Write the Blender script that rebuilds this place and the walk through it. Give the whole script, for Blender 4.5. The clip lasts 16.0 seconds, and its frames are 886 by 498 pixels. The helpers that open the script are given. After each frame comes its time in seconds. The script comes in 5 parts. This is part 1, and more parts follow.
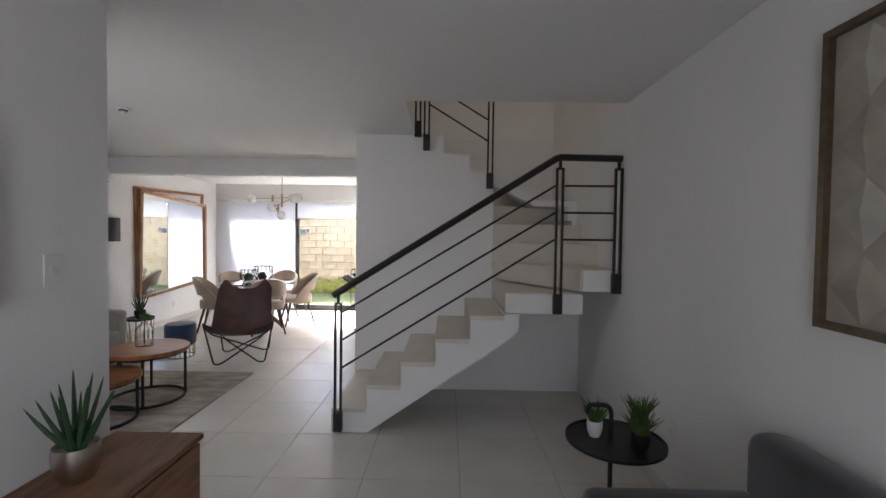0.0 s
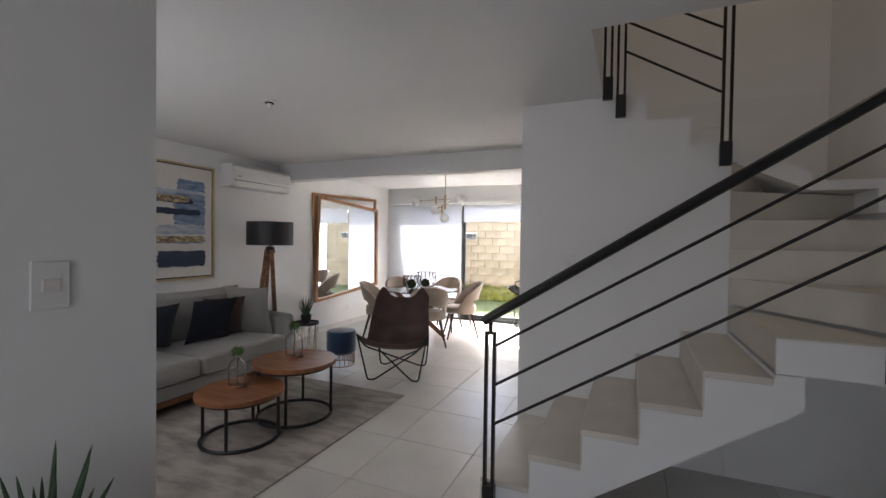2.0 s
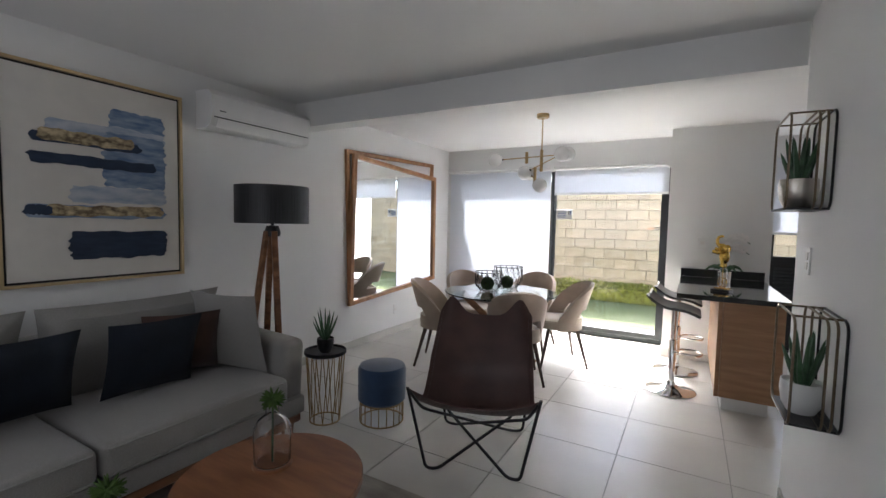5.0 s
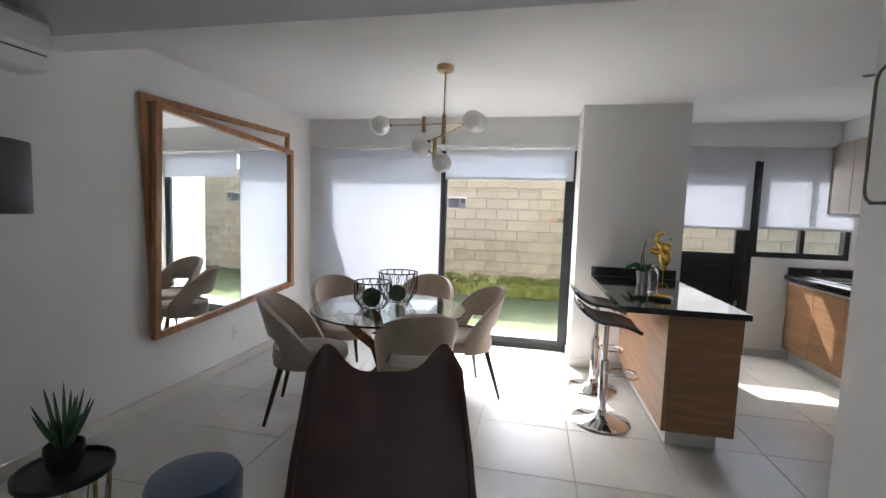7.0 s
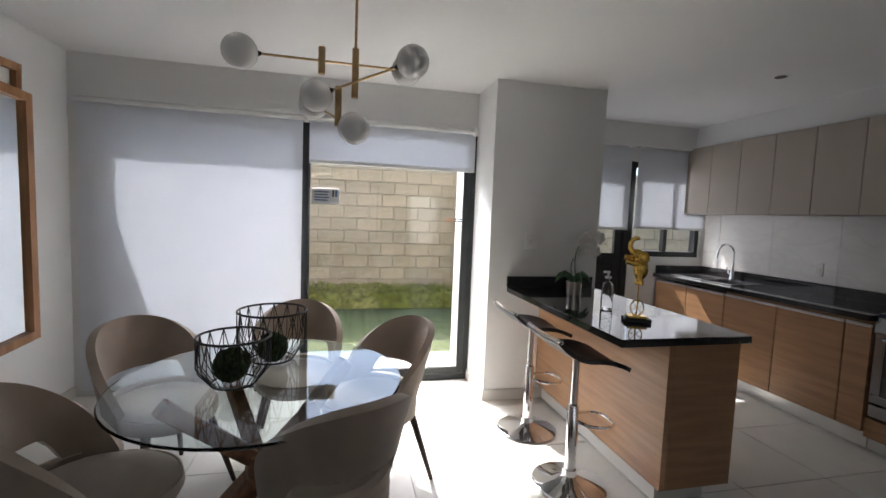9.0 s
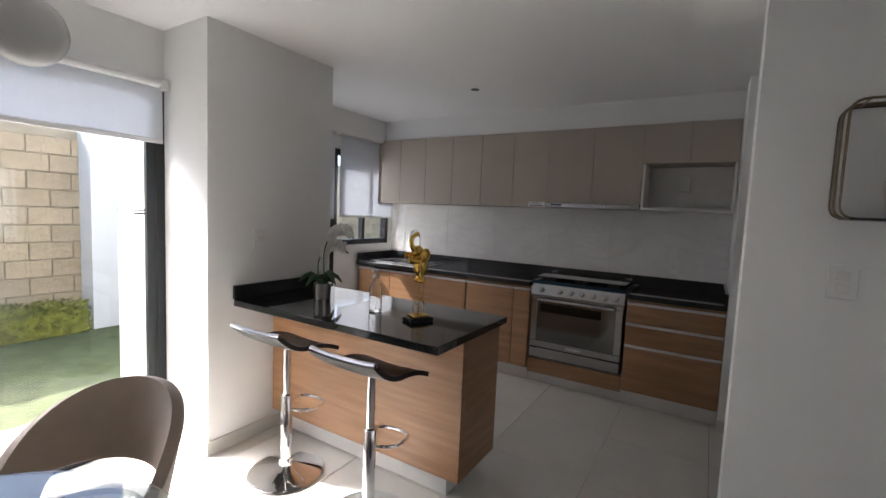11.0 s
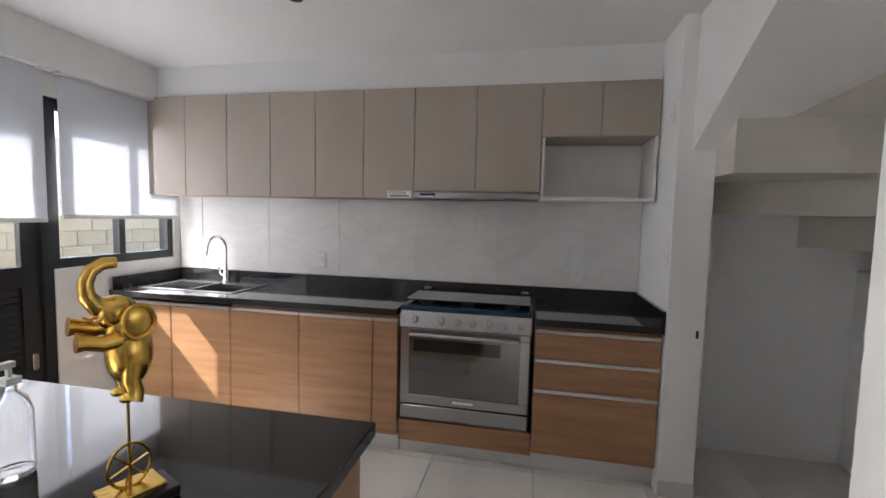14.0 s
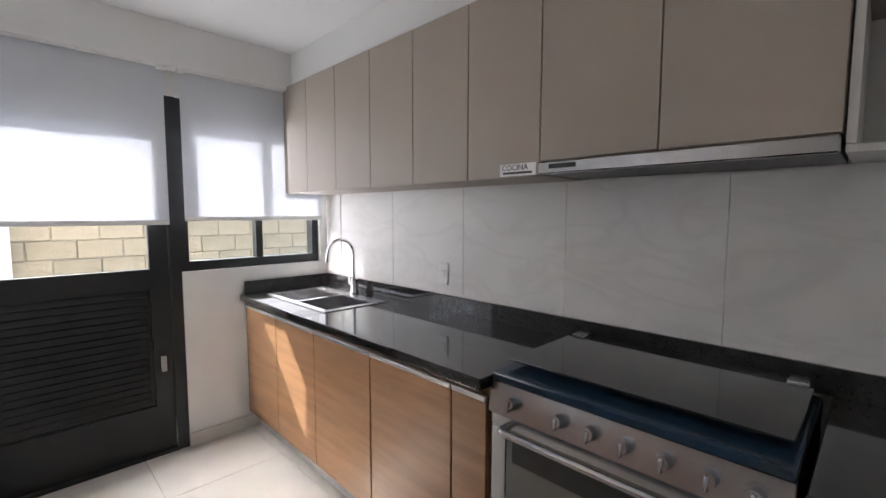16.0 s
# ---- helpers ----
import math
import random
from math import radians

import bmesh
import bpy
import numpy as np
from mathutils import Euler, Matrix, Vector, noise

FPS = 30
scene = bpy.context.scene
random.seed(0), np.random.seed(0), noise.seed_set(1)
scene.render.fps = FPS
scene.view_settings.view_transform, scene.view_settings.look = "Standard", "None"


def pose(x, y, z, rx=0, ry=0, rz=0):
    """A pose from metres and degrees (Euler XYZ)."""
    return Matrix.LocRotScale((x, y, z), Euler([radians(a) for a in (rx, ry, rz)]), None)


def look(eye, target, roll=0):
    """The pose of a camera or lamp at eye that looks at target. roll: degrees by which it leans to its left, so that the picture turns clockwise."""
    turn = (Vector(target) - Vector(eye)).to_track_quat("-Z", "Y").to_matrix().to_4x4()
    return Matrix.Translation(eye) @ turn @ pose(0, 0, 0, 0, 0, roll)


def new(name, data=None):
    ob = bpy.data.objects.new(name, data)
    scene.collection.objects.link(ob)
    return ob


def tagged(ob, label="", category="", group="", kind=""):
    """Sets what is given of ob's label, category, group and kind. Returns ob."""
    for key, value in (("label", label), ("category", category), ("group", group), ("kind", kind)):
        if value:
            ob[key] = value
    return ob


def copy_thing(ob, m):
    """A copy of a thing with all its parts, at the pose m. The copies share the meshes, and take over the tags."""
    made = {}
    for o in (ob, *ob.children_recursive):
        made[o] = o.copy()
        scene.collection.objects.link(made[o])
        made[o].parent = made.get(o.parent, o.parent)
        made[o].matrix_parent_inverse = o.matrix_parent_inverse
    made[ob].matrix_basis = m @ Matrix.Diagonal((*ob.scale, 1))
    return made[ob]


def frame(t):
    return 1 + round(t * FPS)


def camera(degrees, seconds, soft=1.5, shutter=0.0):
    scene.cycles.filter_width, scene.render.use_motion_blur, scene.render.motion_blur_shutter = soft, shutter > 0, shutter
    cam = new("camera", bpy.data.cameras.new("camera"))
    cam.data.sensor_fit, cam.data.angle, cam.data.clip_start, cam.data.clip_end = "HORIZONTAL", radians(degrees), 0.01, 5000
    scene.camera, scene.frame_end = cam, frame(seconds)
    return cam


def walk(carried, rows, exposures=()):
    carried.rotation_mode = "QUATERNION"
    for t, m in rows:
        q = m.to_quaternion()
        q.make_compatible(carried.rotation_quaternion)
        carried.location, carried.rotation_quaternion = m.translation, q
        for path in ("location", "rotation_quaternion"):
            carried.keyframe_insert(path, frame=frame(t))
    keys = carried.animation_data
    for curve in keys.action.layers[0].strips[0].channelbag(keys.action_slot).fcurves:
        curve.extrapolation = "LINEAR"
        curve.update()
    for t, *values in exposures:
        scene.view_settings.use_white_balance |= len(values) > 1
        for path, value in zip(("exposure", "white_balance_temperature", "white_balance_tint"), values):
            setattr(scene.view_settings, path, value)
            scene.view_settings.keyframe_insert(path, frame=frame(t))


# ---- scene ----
cam = camera(91.1, 16.0)
PATH = [
    (0, (1.599, 1.812, 1.508), (1.579, 3.811, 1.452), 0.8),
    (0.5, (1.639, 2.021, 1.519), (1.262, 3.985, 1.464), 0.7),
    (1, (1.591, 2.288, 1.515), (1.032, 4.207, 1.464), 0.7),
    (1.5, (1.539, 2.553, 1.495), (0.906, 4.449, 1.452), 0.9),
    (2, (1.458, 2.829, 1.487), (0.67, 4.667, 1.447), 0.8),
    (2.5, (1.257, 3.142, 1.448), (0.32, 4.908, 1.405), 1.0),
    (3, (1.078, 3.443, 1.446), (0.046, 5.155, 1.381), 1.1),
    (5.5, (-0.003, 4.846, 1.441), (-0.94, 6.607, 1.287), 1.7),
    (6, (-0.189, 5.065, 1.454), (-0.912, 6.923, 1.291), 2.0),
    (6.5, (-0.27, 5.374, 1.448), (-0.816, 7.291, 1.284), 2.0),
    (7, (-0.408, 5.68, 1.458), (-0.81, 7.632, 1.292), 1.9),
    (7.5, (-0.591, 6.012, 1.476), (-0.828, 7.99, 1.306), 1.9),
    (8, (-0.738, 6.358, 1.451), (-0.841, 8.348, 1.291), 1.9),
    (8.5, (-0.924, 6.611, 1.456), (-0.859, 8.604, 1.298), 2.1),
    (9, (-1.111, 6.804, 1.451), (-0.662, 8.747, 1.299), 2.3),
    (9.5, (-1.275, 6.984, 1.488), (-0.353, 8.752, 1.323), 2.2),
    (12, (-1.405, 7.853, 1.485), (0.479, 8.508, 1.34), 2.5),
    (12.5, (-1.138, 7.926, 1.482), (0.789, 8.441, 1.338), 2.3),
    (13, (-0.838, 8.05, 1.483), (1.104, 8.507, 1.336), 1.8),
    (13.5, (-0.498, 8.099, 1.426), (1.455, 8.512, 1.299), 1.7),
    (14, (-0.179, 8.144, 1.467), (1.777, 8.537, 1.319), 1.4),
    (14.5, (0.151, 8.191, 1.455), (2.089, 8.665, 1.314), 1.1),
    (15, (0.497, 8.12, 1.44), (2.333, 8.898, 1.294), 0.5),
    (15.5, (0.855, 8.039, 1.438), (2.497, 9.169, 1.283), 0.3),
    (16, (1.213, 8.029, 1.443), (2.619, 9.443, 1.282), 0.1),
]
walk(cam, [(t, look(eye, target, roll)) for t, eye, target, roll in PATH], exposures=[(0, 2.35, 6500, 16), (2.0, 2.2, 6500, 16), (3.2, 2.15, 6450, 15), (5.5, 1.85, 6200, 13), (7.0, 1.55, 6200, 13), (9.0, 1.0, 6350, 13), (12.0, 1.75, 6350, 15), (14.0, 2.3, 6350, 15), (16.0, 2.2, 6350, 15)])

# ---- world and light ----
SUN_TO = Vector((-0.30, 0.91, 1.0)).normalized()
world = bpy.data.worlds.new("sky")
scene.world = world
world.use_nodes = True
wn = world.node_tree
sky = wn.nodes.new("ShaderNodeTexSky")
sky.sky_type = "NISHITA"
sky.sun_disc = False
sky.sun_elevation = math.asin(SUN_TO.z)
sky.sun_rotation = math.atan2(SUN_TO.x, SUN_TO.y)
wn.links.new(sky.outputs[0], wn.nodes["Background"].inputs[0])
wn.nodes["Background"].inputs[1].default_value = 0.15
sun = bpy.data.lights.new("sun", "SUN")
sun.energy, sun.angle, sun.color = 5.0, radians(0.6), (1.0, 0.95, 0.87)
sun_ob = new("sun", sun)
sun_ob.matrix_world = look(SUN_TO * 30, (0, 0, 0))


def area_light(name, x, y, z, w, h, power, rz=0):
    """An area lamp standing in for sky light or added as fill, aimed into the room."""
    d = bpy.data.lights.new(name, "AREA")
    d.shape, d.size, d.size_y, d.energy, d.color = "RECTANGLE", w, h, power, (0.97, 0.98, 1.0)
    ob = new(name, d)
    ob.matrix_world = pose(x, y, z, -90, 0, rz)
    return ob


# added fill lamp below the closed stairwell ceiling, which has no roof window
area_light("stairwell_fill", 2.2, 6.2, 5.0, 1.3, 1.8, 1.3).matrix_world = pose(2.2, 6.1, 5.1, 0, 0, 0)
bpy.data.lights["stairwell_fill"].color = (1.0, 0.86, 0.70)
area_light("kitchen_skylight", 1.9, 10.88, 1.5, 1.85, 1.1, 2.5)
area_light("garden_sky_light", -0.70, 11.2, 2.95, 1.3, 0.8, 100).matrix_world = pose(-0.70, 11.25, 2.95, -48, 0, 0)
# added fill lamp for the living room, at an invented window behind the camera
area_light("front_fill", -1.55, 3.62, 1.45, 2.4, 1.25, 3.0, 180)
# added fill lamp that brightens the entry from behind the walk's start
area_light("entry_fill", 1.4, 0.42, 1.3, 0.9, 1.5, 3.2, 180)


# ---- materials ----
def material(name, color, rough=0.6, metal=0.0, var=0.0, scale=6.0, bump=0.0, bscale=60.0, color2=None, stretch=(1, 1, 1),
             trans=0.0, ior=1.45, coat=0.0, detail=4.0, piece=0.0, sheen=0.0, dist=0.02):
    m = bpy.data.materials.new(name)
    m.use_nodes = True
    nt, b = m.node_tree, m.node_tree.nodes["Principled BSDF"]
    b.inputs["Base Color"].default_value = (*color, 1)
    b.inputs["Roughness"].default_value, b.inputs["Metallic"].default_value = rough, metal
    b.inputs["Transmission Weight"].default_value, b.inputs["IOR"].default_value = trans, ior
    b.inputs["Coat Weight"].default_value, b.inputs["Sheen Weight"].default_value = coat, sheen
    tc, mp = nt.nodes.new("ShaderNodeTexCoord"), nt.nodes.new("ShaderNodeMapping")
    mp.inputs["Scale"].default_value = stretch
    nt.links.new(tc.outputs["Object"], mp.inputs[0])
    if var or color2 or piece:
        n = nt.nodes.new("ShaderNodeTexNoise")
        n.inputs["Scale"].default_value, n.inputs["Detail"].default_value = scale, detail
        r = nt.nodes.new("ShaderNodeValToRGB")
        c2 = color2 or tuple(max(0, c * (1 - var)) for c in color)
        r.color_ramp.elements[0].position, r.color_ramp.elements[1].position = 0.36, 0.66
        r.color_ramp.elements[0].color, r.color_ramp.elements[1].color = (*c2, 1), (*color, 1)
        nt.links.new(mp.outputs[0], n.inputs["Vector"])
        nt.links.new(n.outputs[0], r.inputs[0])
        out = r.outputs[0]
        if piece:
            oi, mul, hs = nt.nodes.new("ShaderNodeObjectInfo"), nt.nodes.new("ShaderNodeMapRange"), nt.nodes.new("ShaderNodeHueSaturation")
            mul.inputs[3].default_value, mul.inputs[4].default_value = 1 - piece, 1 + piece
            nt.links.new(oi.outputs["Random"], mul.inputs[0])
            nt.links.new(mul.outputs[0], hs.inputs["Value"])
            nt.links.new(out, hs.inputs["Color"])
            out = hs.outputs[0]
        nt.links.new(out, b.inputs["Base Color"])
    if bump:
        n2, bp = nt.nodes.new("ShaderNodeTexNoise"), nt.nodes.new("ShaderNodeBump")
        n2.inputs["Scale"].default_value, n2.inputs["Detail"].default_value = bscale, 5
        bp.inputs["Strength"].default_value, bp.inputs["Distance"].default_value = bump, dist
        nt.links.new(mp.outputs[0], n2.inputs["Vector"])
        nt.links.new(n2.outputs[0], bp.inputs["Height"])
        nt.links.new(bp.outputs[0], b.inputs["Normal"])
    return m


WALL = material("painted_plaster", (0.80, 0.80, 0.79), 0.85, var=0.03, scale=1.3, bump=0.12, bscale=180, dist=0.004)
CEIL = material("ceiling_plaster", (0.78, 0.78, 0.775), 0.9, var=0.03, scale=0.9, bump=0.1, bscale=140, dist=0.004)
TILE = material("porcelain_floor_tile", (0.66, 0.64, 0.60), 0.28, var=0.09, scale=2.2, bump=0.03, bscale=40, piece=0.02, dist=0.002)
GROUT = material("grout", (0.36, 0.35, 0.33), 0.9, var=0.15, scale=20)
def marble():
    m = material("marble_splash_tile", (0.76, 0.75, 0.73), 0.28, scale=1.8, color2=(0.69, 0.68, 0.66), detail=6)
    nt, b = m.node_tree, m.node_tree.nodes["Principled BSDF"]
    base = b.inputs["Base Color"].links[0].from_socket
    tc, mp, nz, rp_, mx = (nt.nodes.new("ShaderNode" + k) for k in ("TexCoord", "Mapping", "TexNoise", "ValToRGB", "Mix"))
    oi, ad = nt.nodes.new("ShaderNodeObjectInfo"), nt.nodes.new("ShaderNodeVectorMath")
    ad.operation = "ADD"
    nt.links.new(tc.outputs["Object"], ad.inputs[0])
    nt.links.new(oi.outputs["Location"], ad.inputs[1])
    mp.inputs["Rotation"].default_value = (radians(35), 0, 0)
    mp.inputs["Scale"].default_value = (1, 1.0, 2.6)
    nt.links.new(ad.outputs[0], mp.inputs[0])
    nz.inputs["Scale"].default_value, nz.inputs["Detail"].default_value, nz.inputs["Distortion"].default_value = 2.2, 5, 0.6
    nt.links.new(mp.outputs[0], nz.inputs["Vector"])
    e = rp_.color_ramp.elements
    e[0].position, e[1].position = .44, .56
    e[0].color = e[1].color = (0, 0, 0, 1)
    e.new(.5).color = (.16, .16, .16, 1)
    nt.links.new(nz.outputs[0], rp_.inputs[0])
    mx.data_type = "RGBA"
    mx.inputs[7].default_value = (0.42, 0.40, 0.38, 1)
    nt.links.new(rp_.outputs[0], mx.inputs[0])
    nt.links.new(base, mx.inputs[6])
    nt.links.new(mx.outputs[2], b.inputs["Base Color"])
    return m


MARBLE = marble()
STAIR = material("stair_terrazzo", (0.66, 0.62, 0.55), 0.5, var=0.08, scale=5, bump=0.05, bscale=90, dist=0.003)
BLACKMETAL = material("black_painted_metal", (0.018, 0.018, 0.019), 0.38, var=0.2, scale=30)
ALU = material("black_aluminium", (0.022, 0.024, 0.026), 0.42, metal=0.2, var=0.15, scale=10)
WOODCAB = material("oak_laminate", (0.385, 0.215, 0.112), 0.42, scale=3.0, color2=(0.29, 0.158, 0.08), stretch=(0.8, 0.7, 9.0), detail=9, bump=0.06, bscale=22, dist=0.003, piece=0.04)
TAUPE = material("taupe_laminate", (0.41, 0.355, 0.30), 0.5, scale=3, var=0.06, stretch=(1, 1, .3))
GRANITE = material("black_granite", (0.012, 0.012, 0.013), 0.07, scale=160, color2=(0.03, 0.03, 0.03), coat=0.3)
STEEL = material("brushed_steel", (0.44, 0.44, 0.45), 0.27, metal=1.0, var=0.1, scale=40, stretch=(1, 1, 20))
CHROME = material("chrome", (0.82, 0.82, 0.83), 0.06, metal=1.0)
ALUSTRIP = material("aluminium_strip", (0.72, 0.72, 0.72), 0.35, metal=0.9)
PLASTICW = material("white_plastic", (0.78, 0.78, 0.77), 0.4, var=0.02)
ALCOVE = material("white_melamine", (0.74, 0.72, 0.69), 0.5, var=0.03)
WALNUT = material("walnut_wood", (0.27, 0.125, 0.058), 0.42, scale=3, color2=(0.14, 0.06, 0.028), stretch=(8, 1.2, 8), detail=8, bump=0.06, bscale=25, dist=0.003)
OAKFRAME = material("warm_oak", (0.46, 0.235, 0.105), 0.4, scale=3, color2=(0.31, 0.145, 0.06), stretch=(6, 6, 1.2), detail=8)
DARKLEG = material("dark_walnut_leg", (0.075, 0.045, 0.032), 0.45, var=0.3, scale=5, stretch=(8, 8, 1))
TABLEWOOD = material("acacia_tabletop", (0.32, 0.135, 0.058), 0.36, scale=2.5, color2=(0.20, 0.08, 0.034), stretch=(1.5, 9, 1.5), detail=9)
GLASS = material("clear_glass", (1, 1, 1), 0.0, trans=1.0, ior=1.45)
TINTGLASS = material("table_glass", (0.86, 0.95, 0.92), 0.0, trans=1.0, ior=1.5)
MIRROR = material("mirror_silver", (0.88, 0.90, 0.90), 0.015, metal=1.0)
BRASS = material("aged_brass", (0.52, 0.36, 0.18), 0.3, metal=1.0, var=0.2, scale=30)
GOLD = material("gold_leaf", (0.83, 0.53, 0.12), 0.26, metal=1.0, var=0.2, scale=18, bump=0.2, bscale=60, dist=0.003)
BRONZE = material("dark_bronze", (0.20, 0.155, 0.105), 0.38, metal=0.8, var=0.2, scale=30)
TEXTPALE = material("embossed_panel_pale", (0.50, 0.465, 0.41), 0.6, var=0.2, scale=8)
OPAL = material("opal_glass", (0.83, 0.82, 0.80), 0.25, var=0.03, scale=3)
SOFA = material("grey_linen", (0.31, 0.30, 0.285), 0.95, var=0.12, scale=160, bump=0.5, bscale=420, sheen=0.3, dist=0.003)
NAVY = material("navy_velvet", (0.006, 0.012, 0.024), 0.8, var=0.4, scale=7, bump=0.25, bscale=260, sheen=0.02, dist=0.003)
BLUEVELVET = material("blue_velvet", (0.028, 0.07, 0.155), 0.7, var=0.35, scale=6, bump=0.2, bscale=300, sheen=0.6, dist=0.003)
BROWNVELVET = material("brown_velvet", (0.075, 0.035, 0.025), 0.75, var=0.4, scale=8, sheen=0.4)
LEATHER = material("brown_leather", (0.085, 0.042, 0.035), 0.42, var=0.35, scale=5, bump=0.35, bscale=130, dist=0.004)
TAUPEVELVET = material("beige_velvet", (0.42, 0.335, 0.27), 0.8, var=0.22, scale=4, bump=0.2, bscale=300, sheen=0.5, dist=0.002)
RUG = material("distressed_rug", (0.50, 0.465, 0.42), 0.98, scale=4.0, color2=(0.30, 0.27, 0.24), stretch=(1.0, 2.6, 1), detail=10, bump=0.6, bscale=300, dist=0.006)
LEAF = material("succulent_leaf", (0.045, 0.115, 0.05), 0.5, var=0.45, scale=25)
GRASSY = material("grass_green", (0.085, 0.16, 0.035), 0.8, var=0.45, scale=30)
MOSS = material("preserved_moss", (0.05, 0.085, 0.028), 0.95, var=0.5, scale=60, bump=1.0, bscale=140, dist=0.02)
HEDGE = material("hedge_leaf", (0.30, 0.31, 0.05), 0.6, var=0.5, scale=12)
LAWN = material("lawn", (0.16, 0.20, 0.085), 0.95, var=0.35, scale=9, bump=0.8, bscale=200, dist=0.02)
BLOCK = material("sandstone_block", (0.52, 0.42, 0.29), 0.9, scale=5, color2=(0.42, 0.335, 0.22), bump=0.6, bscale=26, piece=0.1, dist=0.02)
MORTAR = material("mortar", (0.44, 0.37, 0.27), 0.95, var=0.2, scale=12)
SILVERPOT = material("brushed_silver_pot", (0.62, 0.58, 0.53), 0.3, metal=1.0, var=0.1, scale=30)
PETAL = material("orchid_petal", (0.85, 0.82, 0.80), 0.6, var=0.08, scale=20)
CANVAS = material("canvas_white", (0.70, 0.67, 0.62), 0.9, var=0.05, scale=9, bump=0.3, bscale=300, dist=0.002)
PAINTNAVY = material("paint_navy", (0.018, 0.032, 0.065), 0.6, scale=9, color2=(0.028, 0.046, 0.085), stretch=(1, 1, 5), bump=0.4, bscale=40, dist=0.004)
PAINTBLUE = material("paint_blue", (0.10, 0.17, 0.30), 0.7, scale=6, color2=(0.28, 0.35, 0.46), stretch=(1, 1.2, 5), bump=0.3, bscale=40, dist=0.004)
PAINTGOLD = material("paint_gold", (0.62, 0.50, 0.30), 0.45, metal=0.3, scale=22, color2=(0.14, 0.10, 0.06), stretch=(1, 1, 1.6), bump=0.5, bscale=50, dist=0.004)
PAINTMIST = material("paint_mist", (0.30, 0.36, 0.47), 0.8, scale=6, color2=(0.50, 0.53, 0.58), stretch=(1, 1.2, 4), bump=0.3, bscale=40, dist=0.004)
PALEWOOD = material("pale_gilt_frame", (0.62, 0.47, 0.27), 0.4, metal=0.35, var=0.1, scale=10)
SCREEN = material("black_screen", (0.006, 0.006, 0.007), 0.18)
BLUEFILM = material("blue_enamel_edge", (0.015, 0.04, 0.075), 0.2, var=0.2)
DARKGLASS = material("oven_glass", (0.018, 0.018, 0.017), 0.06, coat=0.4)
OVENGLASS = material("mirrored_oven_glass", (0.20, 0.20, 0.19), 0.09, metal=0.75, var=0.06, scale=3)
SHADE = material("black_satin_shade", (0.016, 0.017, 0.019), 0.45, scale=14, color2=(0.03, 0.03, 0.034), stretch=(9, 9, .3), bump=0.3, bscale=20, dist=0.003)
CHARCOAL = material("charcoal_velvet", (0.03, 0.035, 0.038), 0.8, var=0.3, scale=6, sheen=0.4)
TEXTILE = material("embossed_panel", (0.42, 0.38, 0.32), 0.6, var=0.2, scale=8)
DOORGREY = material("door_laminate", (0.60, 0.565, 0.51), 0.55, var=0.05, scale=3, stretch=(4, 4, .5))
SIGNINK = material("blue_ink", (0.05, 0.12, 0.32), 0.6)
SIGNDARK = material("dark_ink", (0.04, 0.04, 0.045), 0.6)
SIGNRED = material("orange_ink", (0.70, 0.16, 0.03), 0.6)


def translucent(name, color, share):
    m = bpy.data.materials.new(name)
    m.use_nodes = True
    nt = m.node_tree
    out = nt.nodes["Material Output"]
    d, t, mix = nt.nodes.new("ShaderNodeBsdfDiffuse"), nt.nodes.new("ShaderNodeBsdfTranslucent"), nt.nodes.new("ShaderNodeMixShader")
    n, tc, mr = nt.nodes.new("ShaderNodeTexNoise"), nt.nodes.new("ShaderNodeTexCoord"), nt.nodes.new("ShaderNodeMix")
    mr.data_type = "RGBA"
    n.inputs["Scale"].default_value = 220
    mr.inputs[6].default_value, mr.inputs[7].default_value = (*color, 1), (*(c * .94 for c in color), 1)
    nt.links.new(tc.outputs["Object"], n.inputs["Vector"])
    nt.links.new(n.outputs[0], mr.inputs[0])
    for s in (d, t):
        nt.links.new(mr.outputs[2], s.inputs[0])
    mix.inputs[0].default_value = share
    nt.links.new(d.outputs[0], mix.inputs[1])
    nt.links.new(t.outputs[0], mix.inputs[2])
    nt.links.new(mix.outputs[0], out.inputs[0])
    return m


BLIND = translucent("roller_blind_fabric", (0.80, 0.825, 0.87), 0.31)


# ---- shape helpers ----
def bm_box(bm, x0, x1, y0, y1, z0, z1, bevel=0.0, seg=1):
    r = bmesh.ops.create_cube(bm, size=1, matrix=Matrix.LocRotScale(((x0 + x1) / 2, (y0 + y1) / 2, (z0 + z1) / 2), None, (abs(x1 - x0), abs(y1 - y0), abs(z1 - z0))))
    if bevel:
        vs = set(r["verts"])
        es = [e for e in bm.edges if e.verts[0] in vs and e.verts[1] in vs]
        bmesh.ops.bevel(bm, geom=es, offset=bevel, segments=seg, affect="EDGES", profile=0.5)
    return bm


def box(x0, x1, y0, y1, z0, z1, bevel=0.0, seg=1):
    return bm_box(bmesh.new(), x0, x1, y0, y1, z0, z1, bevel, seg)


def boxes(*rows, bevel=0.0):
    bm = bmesh.new()
    for r in rows:
        bm_box(bm, *r[:6], r[6] if len(r) > 6 else bevel)
    return bm


